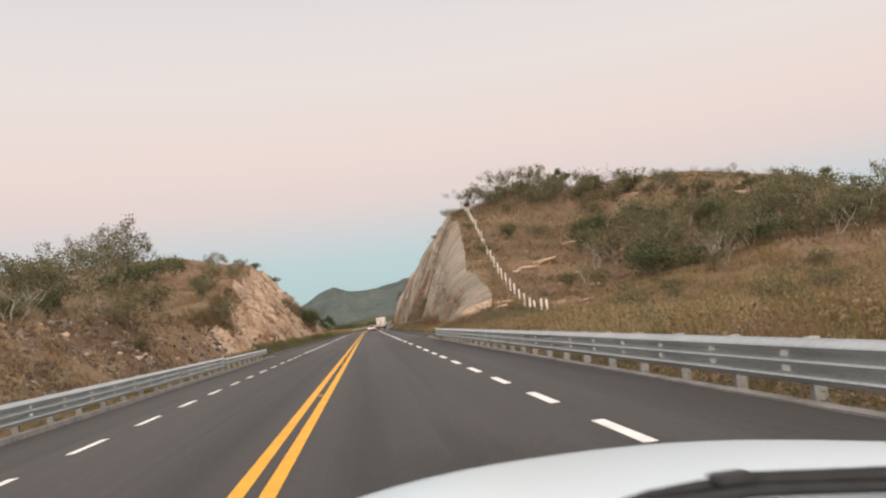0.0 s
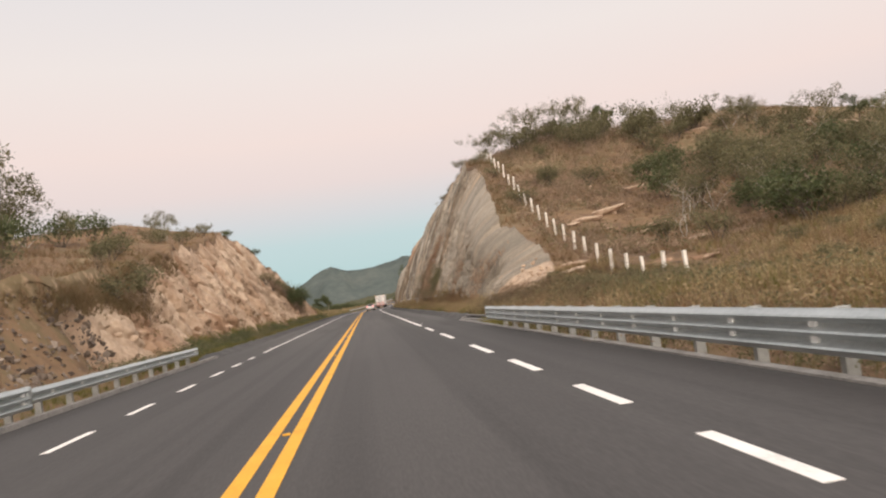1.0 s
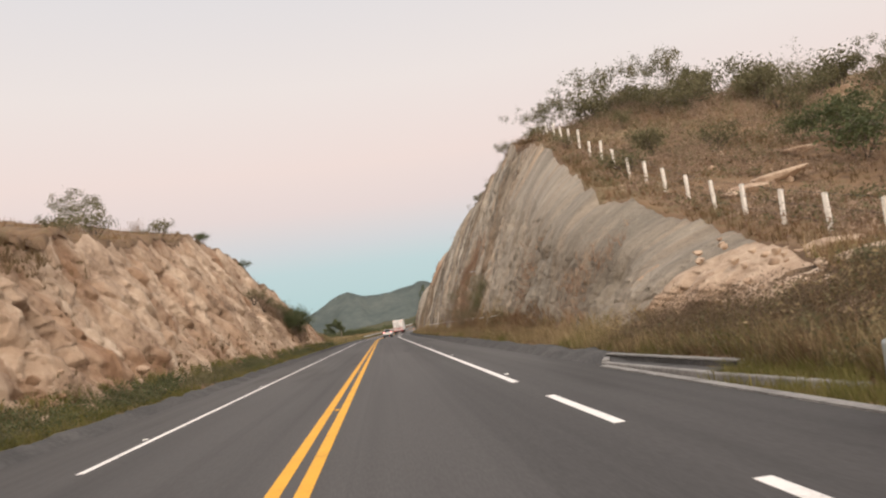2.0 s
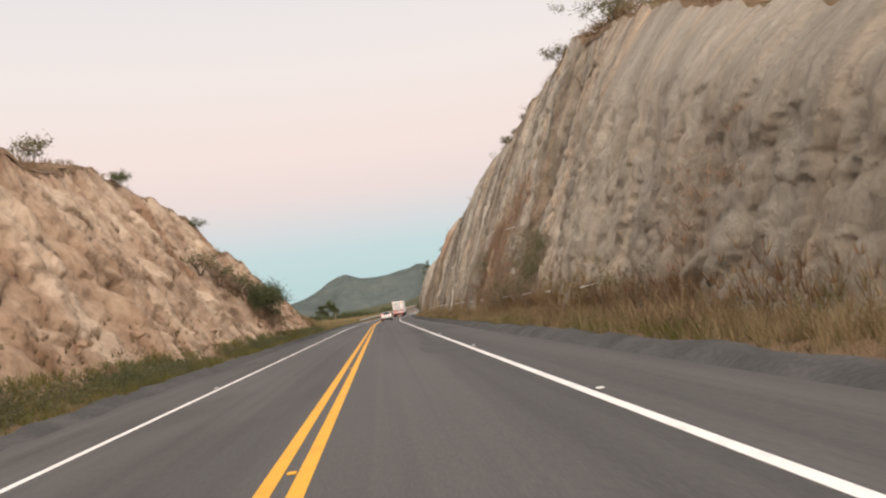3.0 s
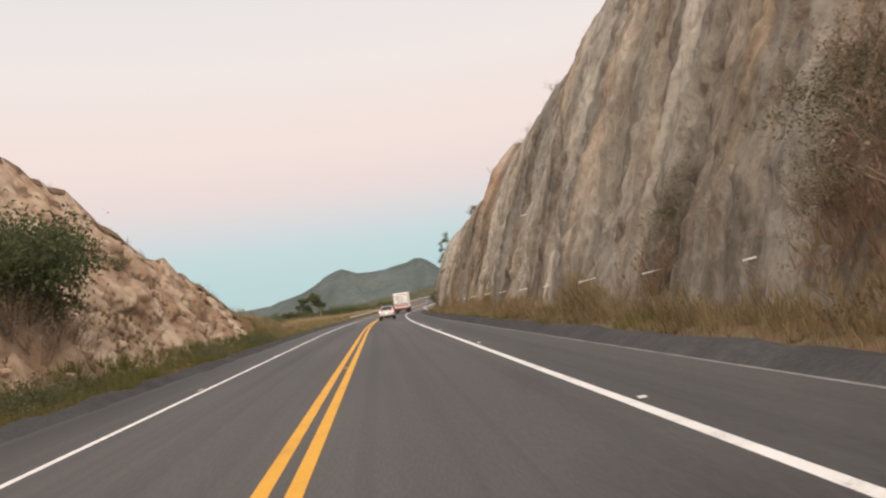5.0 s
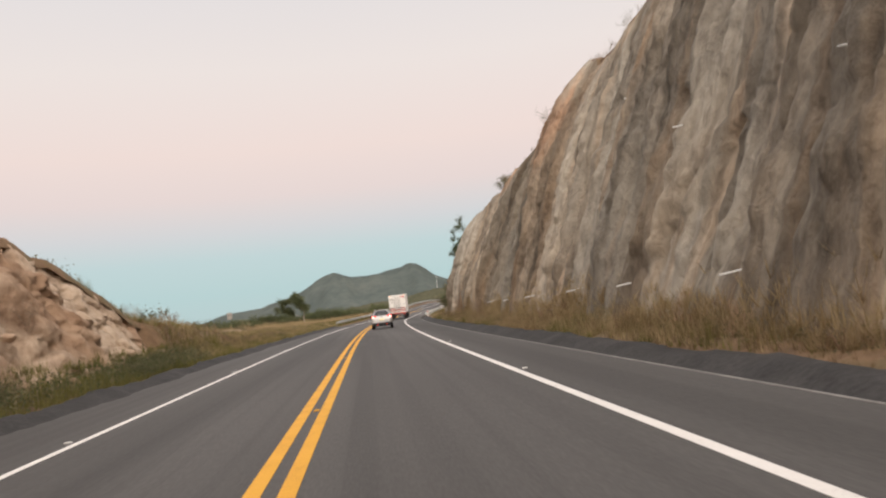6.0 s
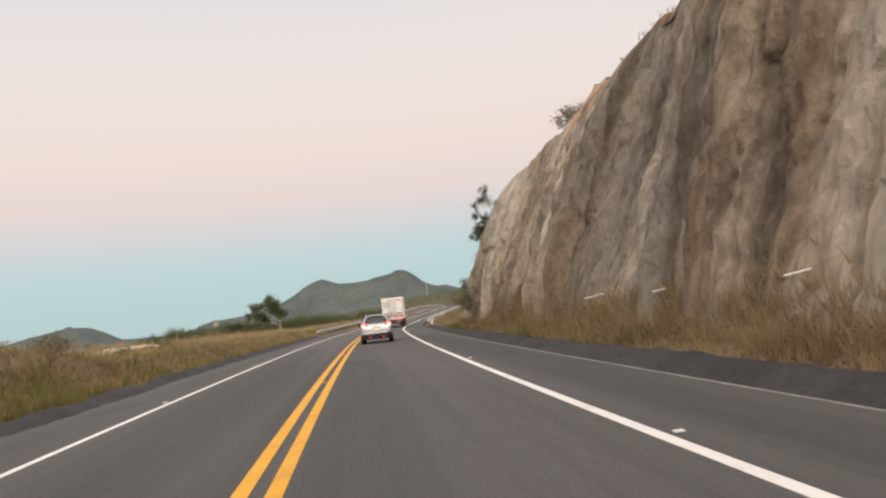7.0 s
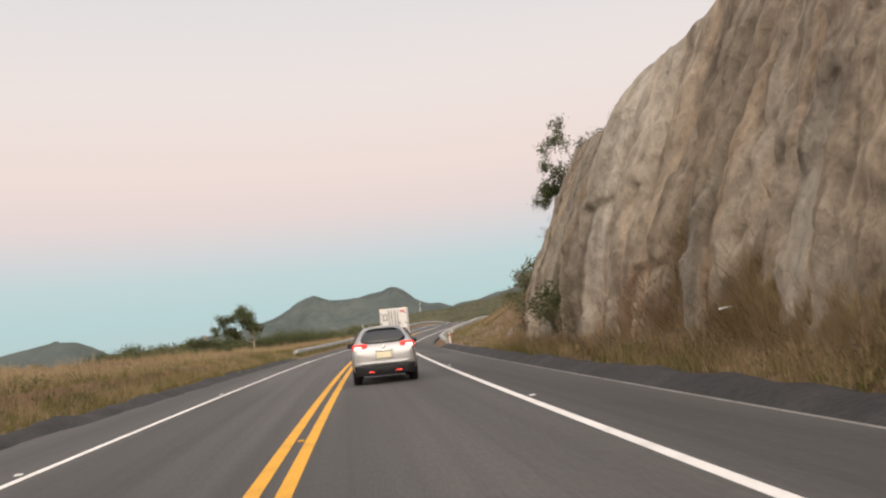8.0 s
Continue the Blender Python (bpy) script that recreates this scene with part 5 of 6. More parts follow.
grass("bank_brush", "dark brown dry brush on the bank", scatter(6000, 2, 74, -7.6, -26, 19, 0.05, 1.3), 5, 0.42, 0.0150, 1.0, GRASS_BROWN, 9)
grass("bank_brush", "dry twigs and brush among the rubble of the bank", scatter(6000, 2, 60, -7.4, -15.5, 51, -0.1), 6, 0.34, 0.0135, 1.2, GRASS_BROWN, 51)
grass("plateau_grass", "dry grass on the plateau above the cutting", scatter(3500, 50, 178, -11, -26, 20, 0.0, 1.3), 6, 0.42, 0.0150, 0.7, GRASS_RED, 10)
grass("field_grass", "tall golden grass in the roadside field", scatter(7500, 216, 330, -8.6, -46, 21, 0.14, 1.6), 8, 0.85, 0.0165, 0.7, GRASS_PALE, 11)
grass("field_grass", "brown grass in the roadside field", scatter(6500, 174, 300, -8.0, -40, 22, 0.1, 1.5), 7, 0.42, 0.0165, 0.7, GRASS_RED, 12)
grass("field_grass", "faded red grass in the roadside field", scatter(3000, 182, 240, -8.6, -34, 122, 0.1, 1.3), 7, 0.45, 0.014, 0.8, GRASS_ROSE, 122)
grass("verge_grass", "green grass along the field's edge", scatter(7500, 174, 300, -6.3, -10.5, 23, 0.0), 7, 0.42, 0.0135, 0.7, GRASS_GREEN, 13)
grass("face_grass", "reddish dry grass climbing the rock face", on_face(150, [(130, 3.3, 1.5, 1.2), (123.5, 1.8, 2.6, 0.8), (124.2, 5.5, 0.5, 1.4), (128.0, 5.4, 1.0, 0.8), (119, 1.0, 2.6, 0.5)], 24), 8, 0.5, 0.0110, 1.2, GRASS_ROSE, 14)
grass("face_grass", "pale dry grass on the foot of the rock face", on_face(260, [(200, 0.7, 3, 0.4), (170, 0.8, 2, 0.4), (104, 1.2, 3, 0.6), (222, 1.2, 2, 0.7), (147, 0.8, 2.0, 0.4), (185, 0.8, 4, 0.4)], 27), 9, 0.42, 0.0110, 1.2, GRASS_PALE, 27)
grass("face_grass", "dry brush covering the near end of the cutting", on_left(260, [(60.5, 3.0, 1.8, 0.6), (64, 4.2, 2.0, 0.6), (54, 2.9, 3.0, 0.3), (72, 5.6, 4, 0.5)], 25), 9, 0.42, 0.0130, 1.1, GRASS_BROWN, 17)
grass("face_grass", "tufts on the ledges of the rock", on_left(90, [(136, 5.0, 2.0, 0.5), (139, 3.2, 1.2, 0.8), (150, 2.0, 2, 0.8), (110, 1.5, 8, 0.8), (90, 1.4, 8, 0.8), (158, 3.0, 3, 0.8)], 26), 9, 0.32, 0.0135, 1.0, GRASS_BROWN, 18)
grass("crest_grass", "dry grass fringe along the top of the rock", fringe(face_r, CREST_R, 84, 224, 1300, 61, 1), 6, 0.4, 0.0090, 0.8, GRASS_BROWN, 15)
grass("crest_grass", "dry grass fringe along the top of the rock", fringe(face_l, CREST_L, 52, 176, 900, 62, -1), 6, 0.3, 0.0090, 0.8, GRASS_GOLD, 16)

grass("bend_grass", "dry and olive grass on the slope inside the bend", scatter(5000, 232, 345, 10.8, 34, 41, -0.1), 6, 0.5, 0.0180, 0.7, GRASS_GOLD, 41)
grass("bend_grass", "green grass on the slope inside the bend", scatter(8000, 230, 345, 6.9, 30, 42, -0.3), 6, 0.3, 0.0180, 0.7, GRASS_GREEN, 42)
grass("face_grass", "golden-brown dry grass hanging on the rock face", on_face(220, [(206.5, 2.4, 0.9, 1.0), (205, 1.2, 1.6, 0.5), (213, 0.9, 4, 0.4), (198, 0.6, 4, 0.25)], 64), 8, 0.5, 0.0085, 1.3, GRASS_PALE, 64)
grass("face_grass", "brown dry brush at the foot of the rock face", on_face(330, [(196, 0.8, 8, 0.4), (176, 0.7, 9, 0.35), (150, 0.7, 10, 0.35), (122, 0.9, 8, 0.5), (104, 0.8, 8, 0.4), (207, 1.0, 4, 0.6), (217, 0.8, 5, 0.4)], 65), 7, 0.45, 0.0100, 1.2, GRASS_PALE, 65)
grass("verge_grass", "brown and olive grass on the rough verge by the field", scatter(6000, 176, 262, -6.6, -9.6, 66, -0.2), 8, 0.42, 0.0100, 0.9, GRASS_PALE, 66)


def weeds(name, label, places, leaves, height, size, mat, seed):
    """Low leafy clumps at the given places, as one object."""
    rng = np.random.default_rng(seed)
    p = np.repeat(np.array(places, float), leaves, axis=0)
    k = np.repeat(rng.uniform(0.5, 1.3, len(places)), leaves)[:, None] * height
    c = p + rng.normal(0, 1, p.shape) * k * np.array([0.42, 0.42, 0.0]) + np.array([0, 0, 1.0]) * k * rng.beta(1.6, 1.6, len(p))[:, None]
    tagged(new(name, leaf_mesh(c, size, rng, mat)), label, "weeds", kind="stuff")


LEAF_GOLD = mottled("golden_leaves", [(0.2, (0.148, 0.108, 0.059)), (0.45, (0.286, 0.214, 0.118)), (0.65, (0.413, 0.316, 0.183)), (0.85, (0.277, 0.236, 0.124))], 0.3, 0.9, 3, islands=0.28, thin=0.35)
weeds("weeds", "golden dried weeds in clumps on the slope", scatter(1500, 6, 62, 7.4, 30, 91, 0.1, 1.4), 26, 0.55, 0.05, LEAF_GOLD, 91)
weeds("weeds", "olive weeds in clumps on the slope", scatter(1300, 6, 66, 7.4, 32, 92, 0.15, 1.4), 26, 0.55, 0.05, LEAF_OLIVE, 92)
weeds("weeds", "brown and golden weeds in the roadside field", scatter(900, 178, 262, -8, -26, 93, 0.1, 1.6), 36, 0.45, 0.035, LEAF_GOLD, 93)
weeds("weeds", "olive weeds along the verge of the field", scatter(600, 172, 262, -6.8, -11, 94, 0.05), 24, 0.4, 0.045, LEAF_OLIVE, 94)
weeds("weeds", "dull brown brush over the hillside", scatter(1700, 66, 122, 13, 40, 96, 0.05, 1.1), 20, 0.6, 0.075, LEAF_DRY, 96)
weeds("weeds", "olive brush over the hillside", scatter(900, 66, 122, 13, 44, 97, 0.12, 1.1), 20, 0.6, 0.075, LEAF_OLIVE, 97)
LEAF_RUST = mottled("rust_brown_leaves", [(0.2, (0.155, 0.098, 0.072)), (0.45, (0.288, 0.189, 0.136)), (0.65, (0.407, 0.279, 0.203)), (0.85, (0.506, 0.381, 0.276))], 0.4, 0.9, 3, islands=0.28, thin=0.35)
RUST_SPOTS = [(130, 5.2, 1.1, 0.8), (131, 2.0, 1.0, 0.7), (123, 2.6, 2.0, 1.1), (127.6, 4.6, 1.0, 0.8), (121.9, 6.6, 0.35, 0.9), (118, 1.6, 2.0, 0.6), (126.5, 1.8, 2.0, 0.7), (90.5, 2.6, 1.2, 1.1), (79.5, 2.3, 1.0, 0.7), (139.5, 1.3, 1.6, 0.5)]
weeds("face_weeds", "rust-brown dried brush hanging in a gully of the rock", on_face(24, RUST_SPOTS, 101), 40, 0.55, 0.026, LEAF_RUST, 101)
grass("face_grass", "rust-brown dry grass in a gully of the rock", on_face(60, RUST_SPOTS, 121), 9, 0.55, 0.009, 1.3, GRASS_ROSE, 121)
weeds("face_weeds", "dark olive brush clinging to the rock", on_face(40, [(130.8, 3.4, 0.8, 0.6), (139, 2.6, 0.8, 0.6), (132.6, 3.8, 0.7, 0.5), (217.3, 1.9, 0.9, 0.7), (120, 1.2, 1.2, 0.4), (95, 1.0, 2.0, 0.3)], 102), 48, 0.55, 0.03, LEAF_OLIVE, 102)
LEAF_SAGE = mottled("sage_leaves", [(0.2, (0.105, 0.108, 0.050)), (0.45, (0.165, 0.160, 0.078)), (0.65, (0.215, 0.200, 0.105)), (0.85, (0.260, 0.230, 0.135))], 0.4, 0.9, 2, islands=0.12, thin=0.35)
LEAF_UMBER = mottled("dark_brown_twigs", [(0.2, (0.085, 0.058, 0.038)), (0.45, (0.130, 0.092, 0.060)), (0.65, (0.170, 0.128, 0.082)), (0.85, (0.150, 0.128, 0.070))], 0.4, 0.9, 2, islands=0.12, thin=0.35)
GREEN_SPOTS = [(110.6, 3.3, 0.30, 0.25), (111.6, 2.7, 0.40, 0.30), (110.4, 2.2, 0.35, 0.30), (111.2, 1.6, 0.40, 0.25), (117.0, 1.3, 0.40, 0.2)]
weeds("face_weeds", "soft green brush rooted in a gully of the rock", on_face(9, GREEN_SPOTS, 131), 150, 0.5, 0.026, LEAF_SAGE, 131)
weeds("face_weeds", "olive brush rooted in a gully of the rock", on_face(9, GREEN_SPOTS, 132), 150, 0.6, 0.026, LEAF_OLIVE, 132)
grass("foot_grass", "reddish brown brush heaped along the foot of the rock", on_face(260, [(100, 0.8, 4.5, 0.4), (112, 0.8, 4.5, 0.4), (90, 0.7, 5.0, 0.35)], 133), 9, 0.5, 0.011, 1.2, GRASS_RED, 133)
TONGUE = [(208.0, 2.9, 0.5, 0.3), (207.0, 2.6, 0.7, 0.4), (206.0, 2.0, 0.7, 0.4), (205.0, 1.5, 0.7, 0.4), (203.8, 0.9, 0.9, 0.35), (202.5, 0.6, 1.0, 0.25)]
grass("face_grass", "golden-brown grass in a tongue over the rock", on_face(220, TONGUE, 103), 9, 0.42, 0.010, 1.2, GRASS_PALE, 103)
grass("face_grass", "faded red grass over the broken foot of the rock", on_face(150, [(211.4, 1.9, 0.9, 0.5), (209.6, 1.4, 0.9, 0.5), (213.5, 1.2, 1.4, 0.4), (216.5, 1.1, 1.2, 0.4), (208.0, 1.0, 1.2, 0.4)], 136), 9, 0.5, 0.010, 1.2, GRASS_ROSE, 136)


def along_foot(n, a, b, low, high, seed):
    """Places on the lowest part of the right rock face, thinned by noise."""
    rnd, out = random.Random(seed), []
    while len(out) < n:
        s = rnd.uniform(a, b)
        z = low + (high - low) * rnd.random() ** 1.6 * (0.55 + 0.9 * max(-0.3, noise.noise((s * 0.16, 1.0, seed))))
        if z < CREST_R(s) - 0.3:
            out.append(at(s, face_r(s, z) - 0.2 - 0.5 * rnd.random() * (z < 0.7), z))
    return out


grass("foot_grass", "brown dried brush along the foot of the rock", along_foot(2000, 80, 228, 0.05, 1.1, 104), 9, 0.5, 0.0085, 1.1, GRASS_GOLD, 104)
grass("foot_grass", "pale golden grass along the foot of the rock", along_foot(2600, 70, 228, 0.05, 1.0, 105), 9, 0.55, 0.0085, 1.1, GRASS_PALE, 105)
grass("foot_grass", "faded red grass along the foot of the rock", along_foot(1400, 76, 228, 0.05, 1.0, 113), 9, 0.45, 0.0085, 1.1, GRASS_ROSE, 113)
weeds("foot_weeds", "olive weeds along the foot of the rock", along_foot(420, 66, 228, 0.05, 0.7, 106), 40, 0.42, 0.028, LEAF_OLIVE, 106)
weeds("verge_weeds", "green weeds along the foot of the left cutting", scatter(1500, 50, 182, -6.6, -7.7, 107, 0.12), 36, 0.42, 0.036, LEAF_OLIVE, 107)
weeds("verge_weeds", "fresh green weeds in clumps by the left shoulder", scatter(700, 50, 182, -6.6, -7.6, 108, 0.25), 36, 0.5, 0.036, LEAF_GREEN, 108)
weeds("verge_weeds", "olive and brown weeds behind the guardrail", scatter(700, -2, 54, 5.9, 7.6, 114, -0.3), 34, 0.36, 0.03, LEAF_OLIVE, 114)
weeds("verge_weeds", "dried brown weeds behind the guardrail", scatter(600, -2, 54, 5.9, 8.2, 115, -0.3), 34, 0.4, 0.03, LEAF_DRY, 115)
weeds("face_weeds", "brown brush round the shrub on the broken rock", on_left(60, [(141.6, 2.2, 1.2, 0.5), (139, 4.6, 1.3, 0.4), (136, 5.2, 1.4, 0.4), (133, 5.6, 1.4, 0.4), (118, 3.5, 1.0, 0.4), (109, 4.6, 1.0, 0.4), (128, 2.4, 0.8, 0.4)], 116), 40, 0.5, 0.03, LEAF_DRY, 116)
weeds("field_weeds", "rust-brown brush in the roadside field", scatter(420, 184, 232, -9.6, -26, 117, 0.1, 1.3), 40, 0.55, 0.035, LEAF_RUST, 117)
weeds("hill_weeds", "brown brush below the skyline of the hill", scatter(700, 86, 128, 16.5, 46, 109, 0.0), 34, 0.75, 0.06, LEAF_DRY, 109)
weeds("hill_weeds", "olive brush below the skyline of the hill", scatter(520, 90, 128, 18.5, 46, 110, 0.1), 34, 1.0, 0.06, LEAF_OLIVE, 110)
weeds("verge_weeds", "dark brown brush by the end of the guardrail", scatter(380, 50, 63, 7.6, 13, 111, -0.1), 80, 0.6, 0.026, LEAF_UMBER, 111)
weeds("verge_weeds", "olive weeds by the end of the guardrail", scatter(200, 50, 64, 6.4, 9.5, 112, 0.0), 40, 0.45, 0.032, LEAF_OLIVE, 112)
weeds("verge_weeds", "dark brown brush behind the drain inlet", scatter(420, 58, 69, 7.2, 10, 134, -0.3), 90, 0.62, 0.024, LEAF_UMBER, 134)
grass("verge_grass", "brown grass behind the drain inlet", scatter(900, 56, 70, 6.6, 8.6, 135, -0.3), 9, 0.5, 0.010, 1.0, GRASS_BROWN, 135)
weeds("verge_weeds", "dull green weeds in clumps behind the guardrail", scatter(260, 44, 57, 8.4, 11.6, 137, 0.05), 80, 0.5, 0.026, LEAF_SAGE, 137)
# kinds of plants, each grown once and then copied
KINDS = {}


def kind(key, *a, **k):
    KINDS[key] = [(a, dict(k, seed=k["seed"] + 31 * i), []) for i in range(3)]


kind("tree", "tree", "slender green tree with an airy crown in dry grass", "tree", seed=1, stems=1, height=4.6, spread=0.8, depth=3, bark=BARK, leaf=LEAF_GREEN, n_leaf=3400, leaf_size=0.085, trunk=0.10, clear=0.25, group="roadside trees")
kind("scrub_tree", "scrub_tree", "thin olive scrub tree with visible pale limbs", "tree", seed=5, stems=3, height=3.4, spread=0.8, depth=3, bark=PALE_BARK, leaf=LEAF_OLIVE, n_leaf=2400, leaf_size=0.07, trunk=0.07, group="scrub trees")
kind("bare_tree", "bare_tree", "nearly leafless tree with pale branches on the slope", "tree", seed=9, stems=3, height=3.2, spread=0.75, depth=3, bark=PALE_BARK, leaf=LEAF_OLIVE, n_leaf=220, leaf_size=0.065, trunk=0.085, group="bare trees")
kind("bush", "bush", "dense green bush growing in dry ground", "bush", seed=13, stems=6, height=1.9, spread=0.62, depth=2, bark=BARK, leaf=LEAF_GREEN, n_leaf=1100, leaf_size=0.085, group="green bushes")
kind("olive_bush", "olive_bush", "dull olive bush on the dry slope", "bush", seed=17, stems=6, height=1.6, spread=0.62, depth=2, bark=BARK, leaf=LEAF_OLIVE, n_leaf=740, leaf_size=0.085, group="olive bushes")
kind("dry_bush", "dry_bush", "brown dried-out bush of bare twigs", "bush", seed=21, stems=8, height=1.2, spread=0.5, depth=2, bark=TWIG, leaf=LEAF_DRY, n_leaf=460, leaf_size=0.026, trunk=0.03, group="dry bushes")
kind("rock_bush", "rock_bush", "dull olive-brown bush clinging to the rock face", "bush", seed=27, stems=7, height=1.6, spread=0.55, depth=2, bark=TWIG, leaf=LEAF_OLIVE, n_leaf=1700, leaf_size=0.036, group="bushes on the rock")
kind("big_bush", "green_shrub", "tall dense green shrub rooted in the broken rock", "bush", seed=41, stems=7, height=3.0, spread=0.62, depth=2, bark=BARK, leaf=LEAF_GREEN, n_leaf=4200, leaf_size=0.075, group="green bushes")
kind("field_tree", "field_tree", "spreading green tree with a forked trunk in the roadside grass", "tree", seed=66, stems=1, height=6.8, spread=0.85, depth=3, bark=PALE_BARK, leaf=LEAF_GREEN, n_leaf=7000, leaf_size=0.12, trunk=0.16, clear=0.3, group="roadside trees")
PICK = random.Random(77)
N_KIND = {}


def put(key, place, scale=1.0, lean=0.0, tip=0.0):
    i = N_KIND.get(key, 0)
    N_KIND[key] = i + 1
    m = pose(*place, tip + PICK.uniform(-4, 4), lean + PICK.uniform(-4, 4), 0) @ pose(0, 0, 0, 0, 0, PICK.uniform(0, 360)) @ Matrix.Diagonal((scale * PICK.uniform(0.9, 1.15), scale * PICK.uniform(0.9, 1.15), scale * PICK.uniform(0.9, 1.1), 1))
    a, k, made = KINDS[key][i % 3]
    if not made:
        made.append(plant(*a, **k))
        made[0].matrix_basis = m
    else:
        ob = copy_thing(made[0], Matrix())
        ob.matrix_basis = m


def put_at(key, s, u, scale=1.0):
    put(key, at(s, u, ground_z(s, u)), scale)


# the skyline of the right hill
for s, u, key, sc in [(118.6, 31.5, "tree", 0.62), (112, 26, "scrub_tree", 0.9), (115, 22, "scrub_tree", 0.95), (117, 19, "scrub_tree", 0.8), (121, 17.5, "scrub_tree", 0.7), (113, 28.5, "olive_bush", 1.3), (108, 35, "bare_tree", 1.0), (106, 37, "olive_bush", 1.5), (104, 39.5, "scrub_tree", 0.8),
                      (103, 42, "bare_tree", 0.8), (98, 46, "scrub_tree", 0.8), (97, 49, "tree", 0.55), (92, 54, "tree", 0.62), (93, 50, "olive_bush", 1.2), (84, 58, "scrub_tree", 0.7), (82, 61, "tree", 0.6), (110, 33, "olive_bush", 1.4), (100, 44, "olive_bush", 1.3), (120, 24, "olive_bush", 1.2), (124, 28, "bush", 1.2)]:
    put_at(key, s, u, sc * 1.3)
for i in range(58):
    s = PICK.uniform(96, 124)
    put_at(PICK.choice(["olive_bush", "olive_bush", "dry_bush"]), s, PICK.uniform(18.5, 24 + (128 - s) * 0.9), PICK.uniform(0.8, 1.45))
# the green thicket halfway up, and the pale bare trees before it
for i in range(96):
    s, u = PICK.uniform(64, 92), PICK.uniform(24, 58)
    put_at(PICK.choice(["bush", "olive_bush", "scrub_tree", "olive_bush"]), s, u, PICK.uniform(0.9, 1.6))
for s, u, sc in [(78, 23.3, 1.15), (60, 27, 1.1), (62, 29, 0.9), (72, 20.5, 0.8), (66, 33, 0.9), (75, 36, 0.9)]:
    put_at("bare_tree", s, u, sc)
for i in range(66):
    s, u = PICK.uniform(54, 135), PICK.uniform(13, 58)
    put_at(PICK.choice(["dry_bush", "dry_bush", "dry_bush", "olive_bush"]), s, u, PICK.uniform(0.6, 1.3))
for i in range(70):
    put_at("olive_bush" if i % 3 == 0 else "dry_bush", PICK.uniform(20, 60), PICK.uniform(9, 30), PICK.uniform(0.35, 0.7))
for i in range(40):
    put_at(PICK.choice(["dry_bush", "olive_bush", "olive_bush"]), PICK.uniform(44, 62), PICK.uniform(8.8, 12), PICK.uniform(0.3, 0.46))
# along the rock's upper edge
for i in range(26):
    s = PICK.uniform(95, 224)
    put_at(PICK.choice(["dry_bush", "dry_bush", "olive_bush"]), s, face_r(s, CREST_R(s)) + PICK.uniform(0.1, 1.2), PICK.uniform(0.35, 0.8))
for s, key, sc in [(223.2, "olive_bush", 0.5), (206, "bare_tree", 0.3), (190, "bare_tree", 0.5), (176, "bare_tree", 0.35), (153, "bare_tree", 0.35)]:
    put_at(key, s, face_r(s, CREST_R(s)) + 0.15, sc)
# a small tree and a dead branch that hang over the end of the rock
put("tree", (11.9, 222.4, 6.9), 0.68, -42, -42)
put("tree", (11.5, 222.8, 6.6), 0.5, -62, -30)
put("bush", (11.6, 221.6, 7.5), 0.6, -25, -20)
put("bare_tree", (10.2, 222.6, 4.6), 0.36, -62)
# bushes that cling to the rock
for s, z, key, sc in [(130.2, 3.0, "rock_bush", 0.9), (131.0, 2.0, "rock_bush", 0.6), (119.5, 1.0, "rock_bush", 0.9), (113, 1.2, "rock_bush", 0.9), (113.5, 2.6, "rock_bush", 0.8), (104, 2.0, "dry_bush", 0.9), (126, 1.0, "dry_bush", 1.4), (122, 2.0, "dry_bush", 1.4), (129, 2.2, "dry_bush", 1.5), (131, 4.0, "dry_bush", 1.3), (124, 3.4, "dry_bush", 1.2), (117, 1.0, "dry_bush", 1.3), (120.5, 3.0, "dry_bush", 1.2), (128, 5.4, "dry_bush", 1.1), (113.2, 3.6, "rock_bush", 0.9), (109, 1.0, "dry_bush", 1.2), (207, 2.0, "dry_bush", 0.9), (209, 1.0, "dry_bush", 1.0), (214.5, 1.4, "rock_bush", 0.8), (195, 0.8, "dry_bush", 1.0), (219, 2.4, "dry_bush", 0.7), (217, 1.2, "bush", 0.95), (218.6, 0.8, "olive_bush", 0.9), (215, 0.6, "rock_bush", 1.0), (205, 0.8, "dry_bush", 0.9), (225, 1.2, "rock_bush", 1.0)]:
    put(key, at(s, face_r(s, z) - 0.15, z - 0.2), sc)
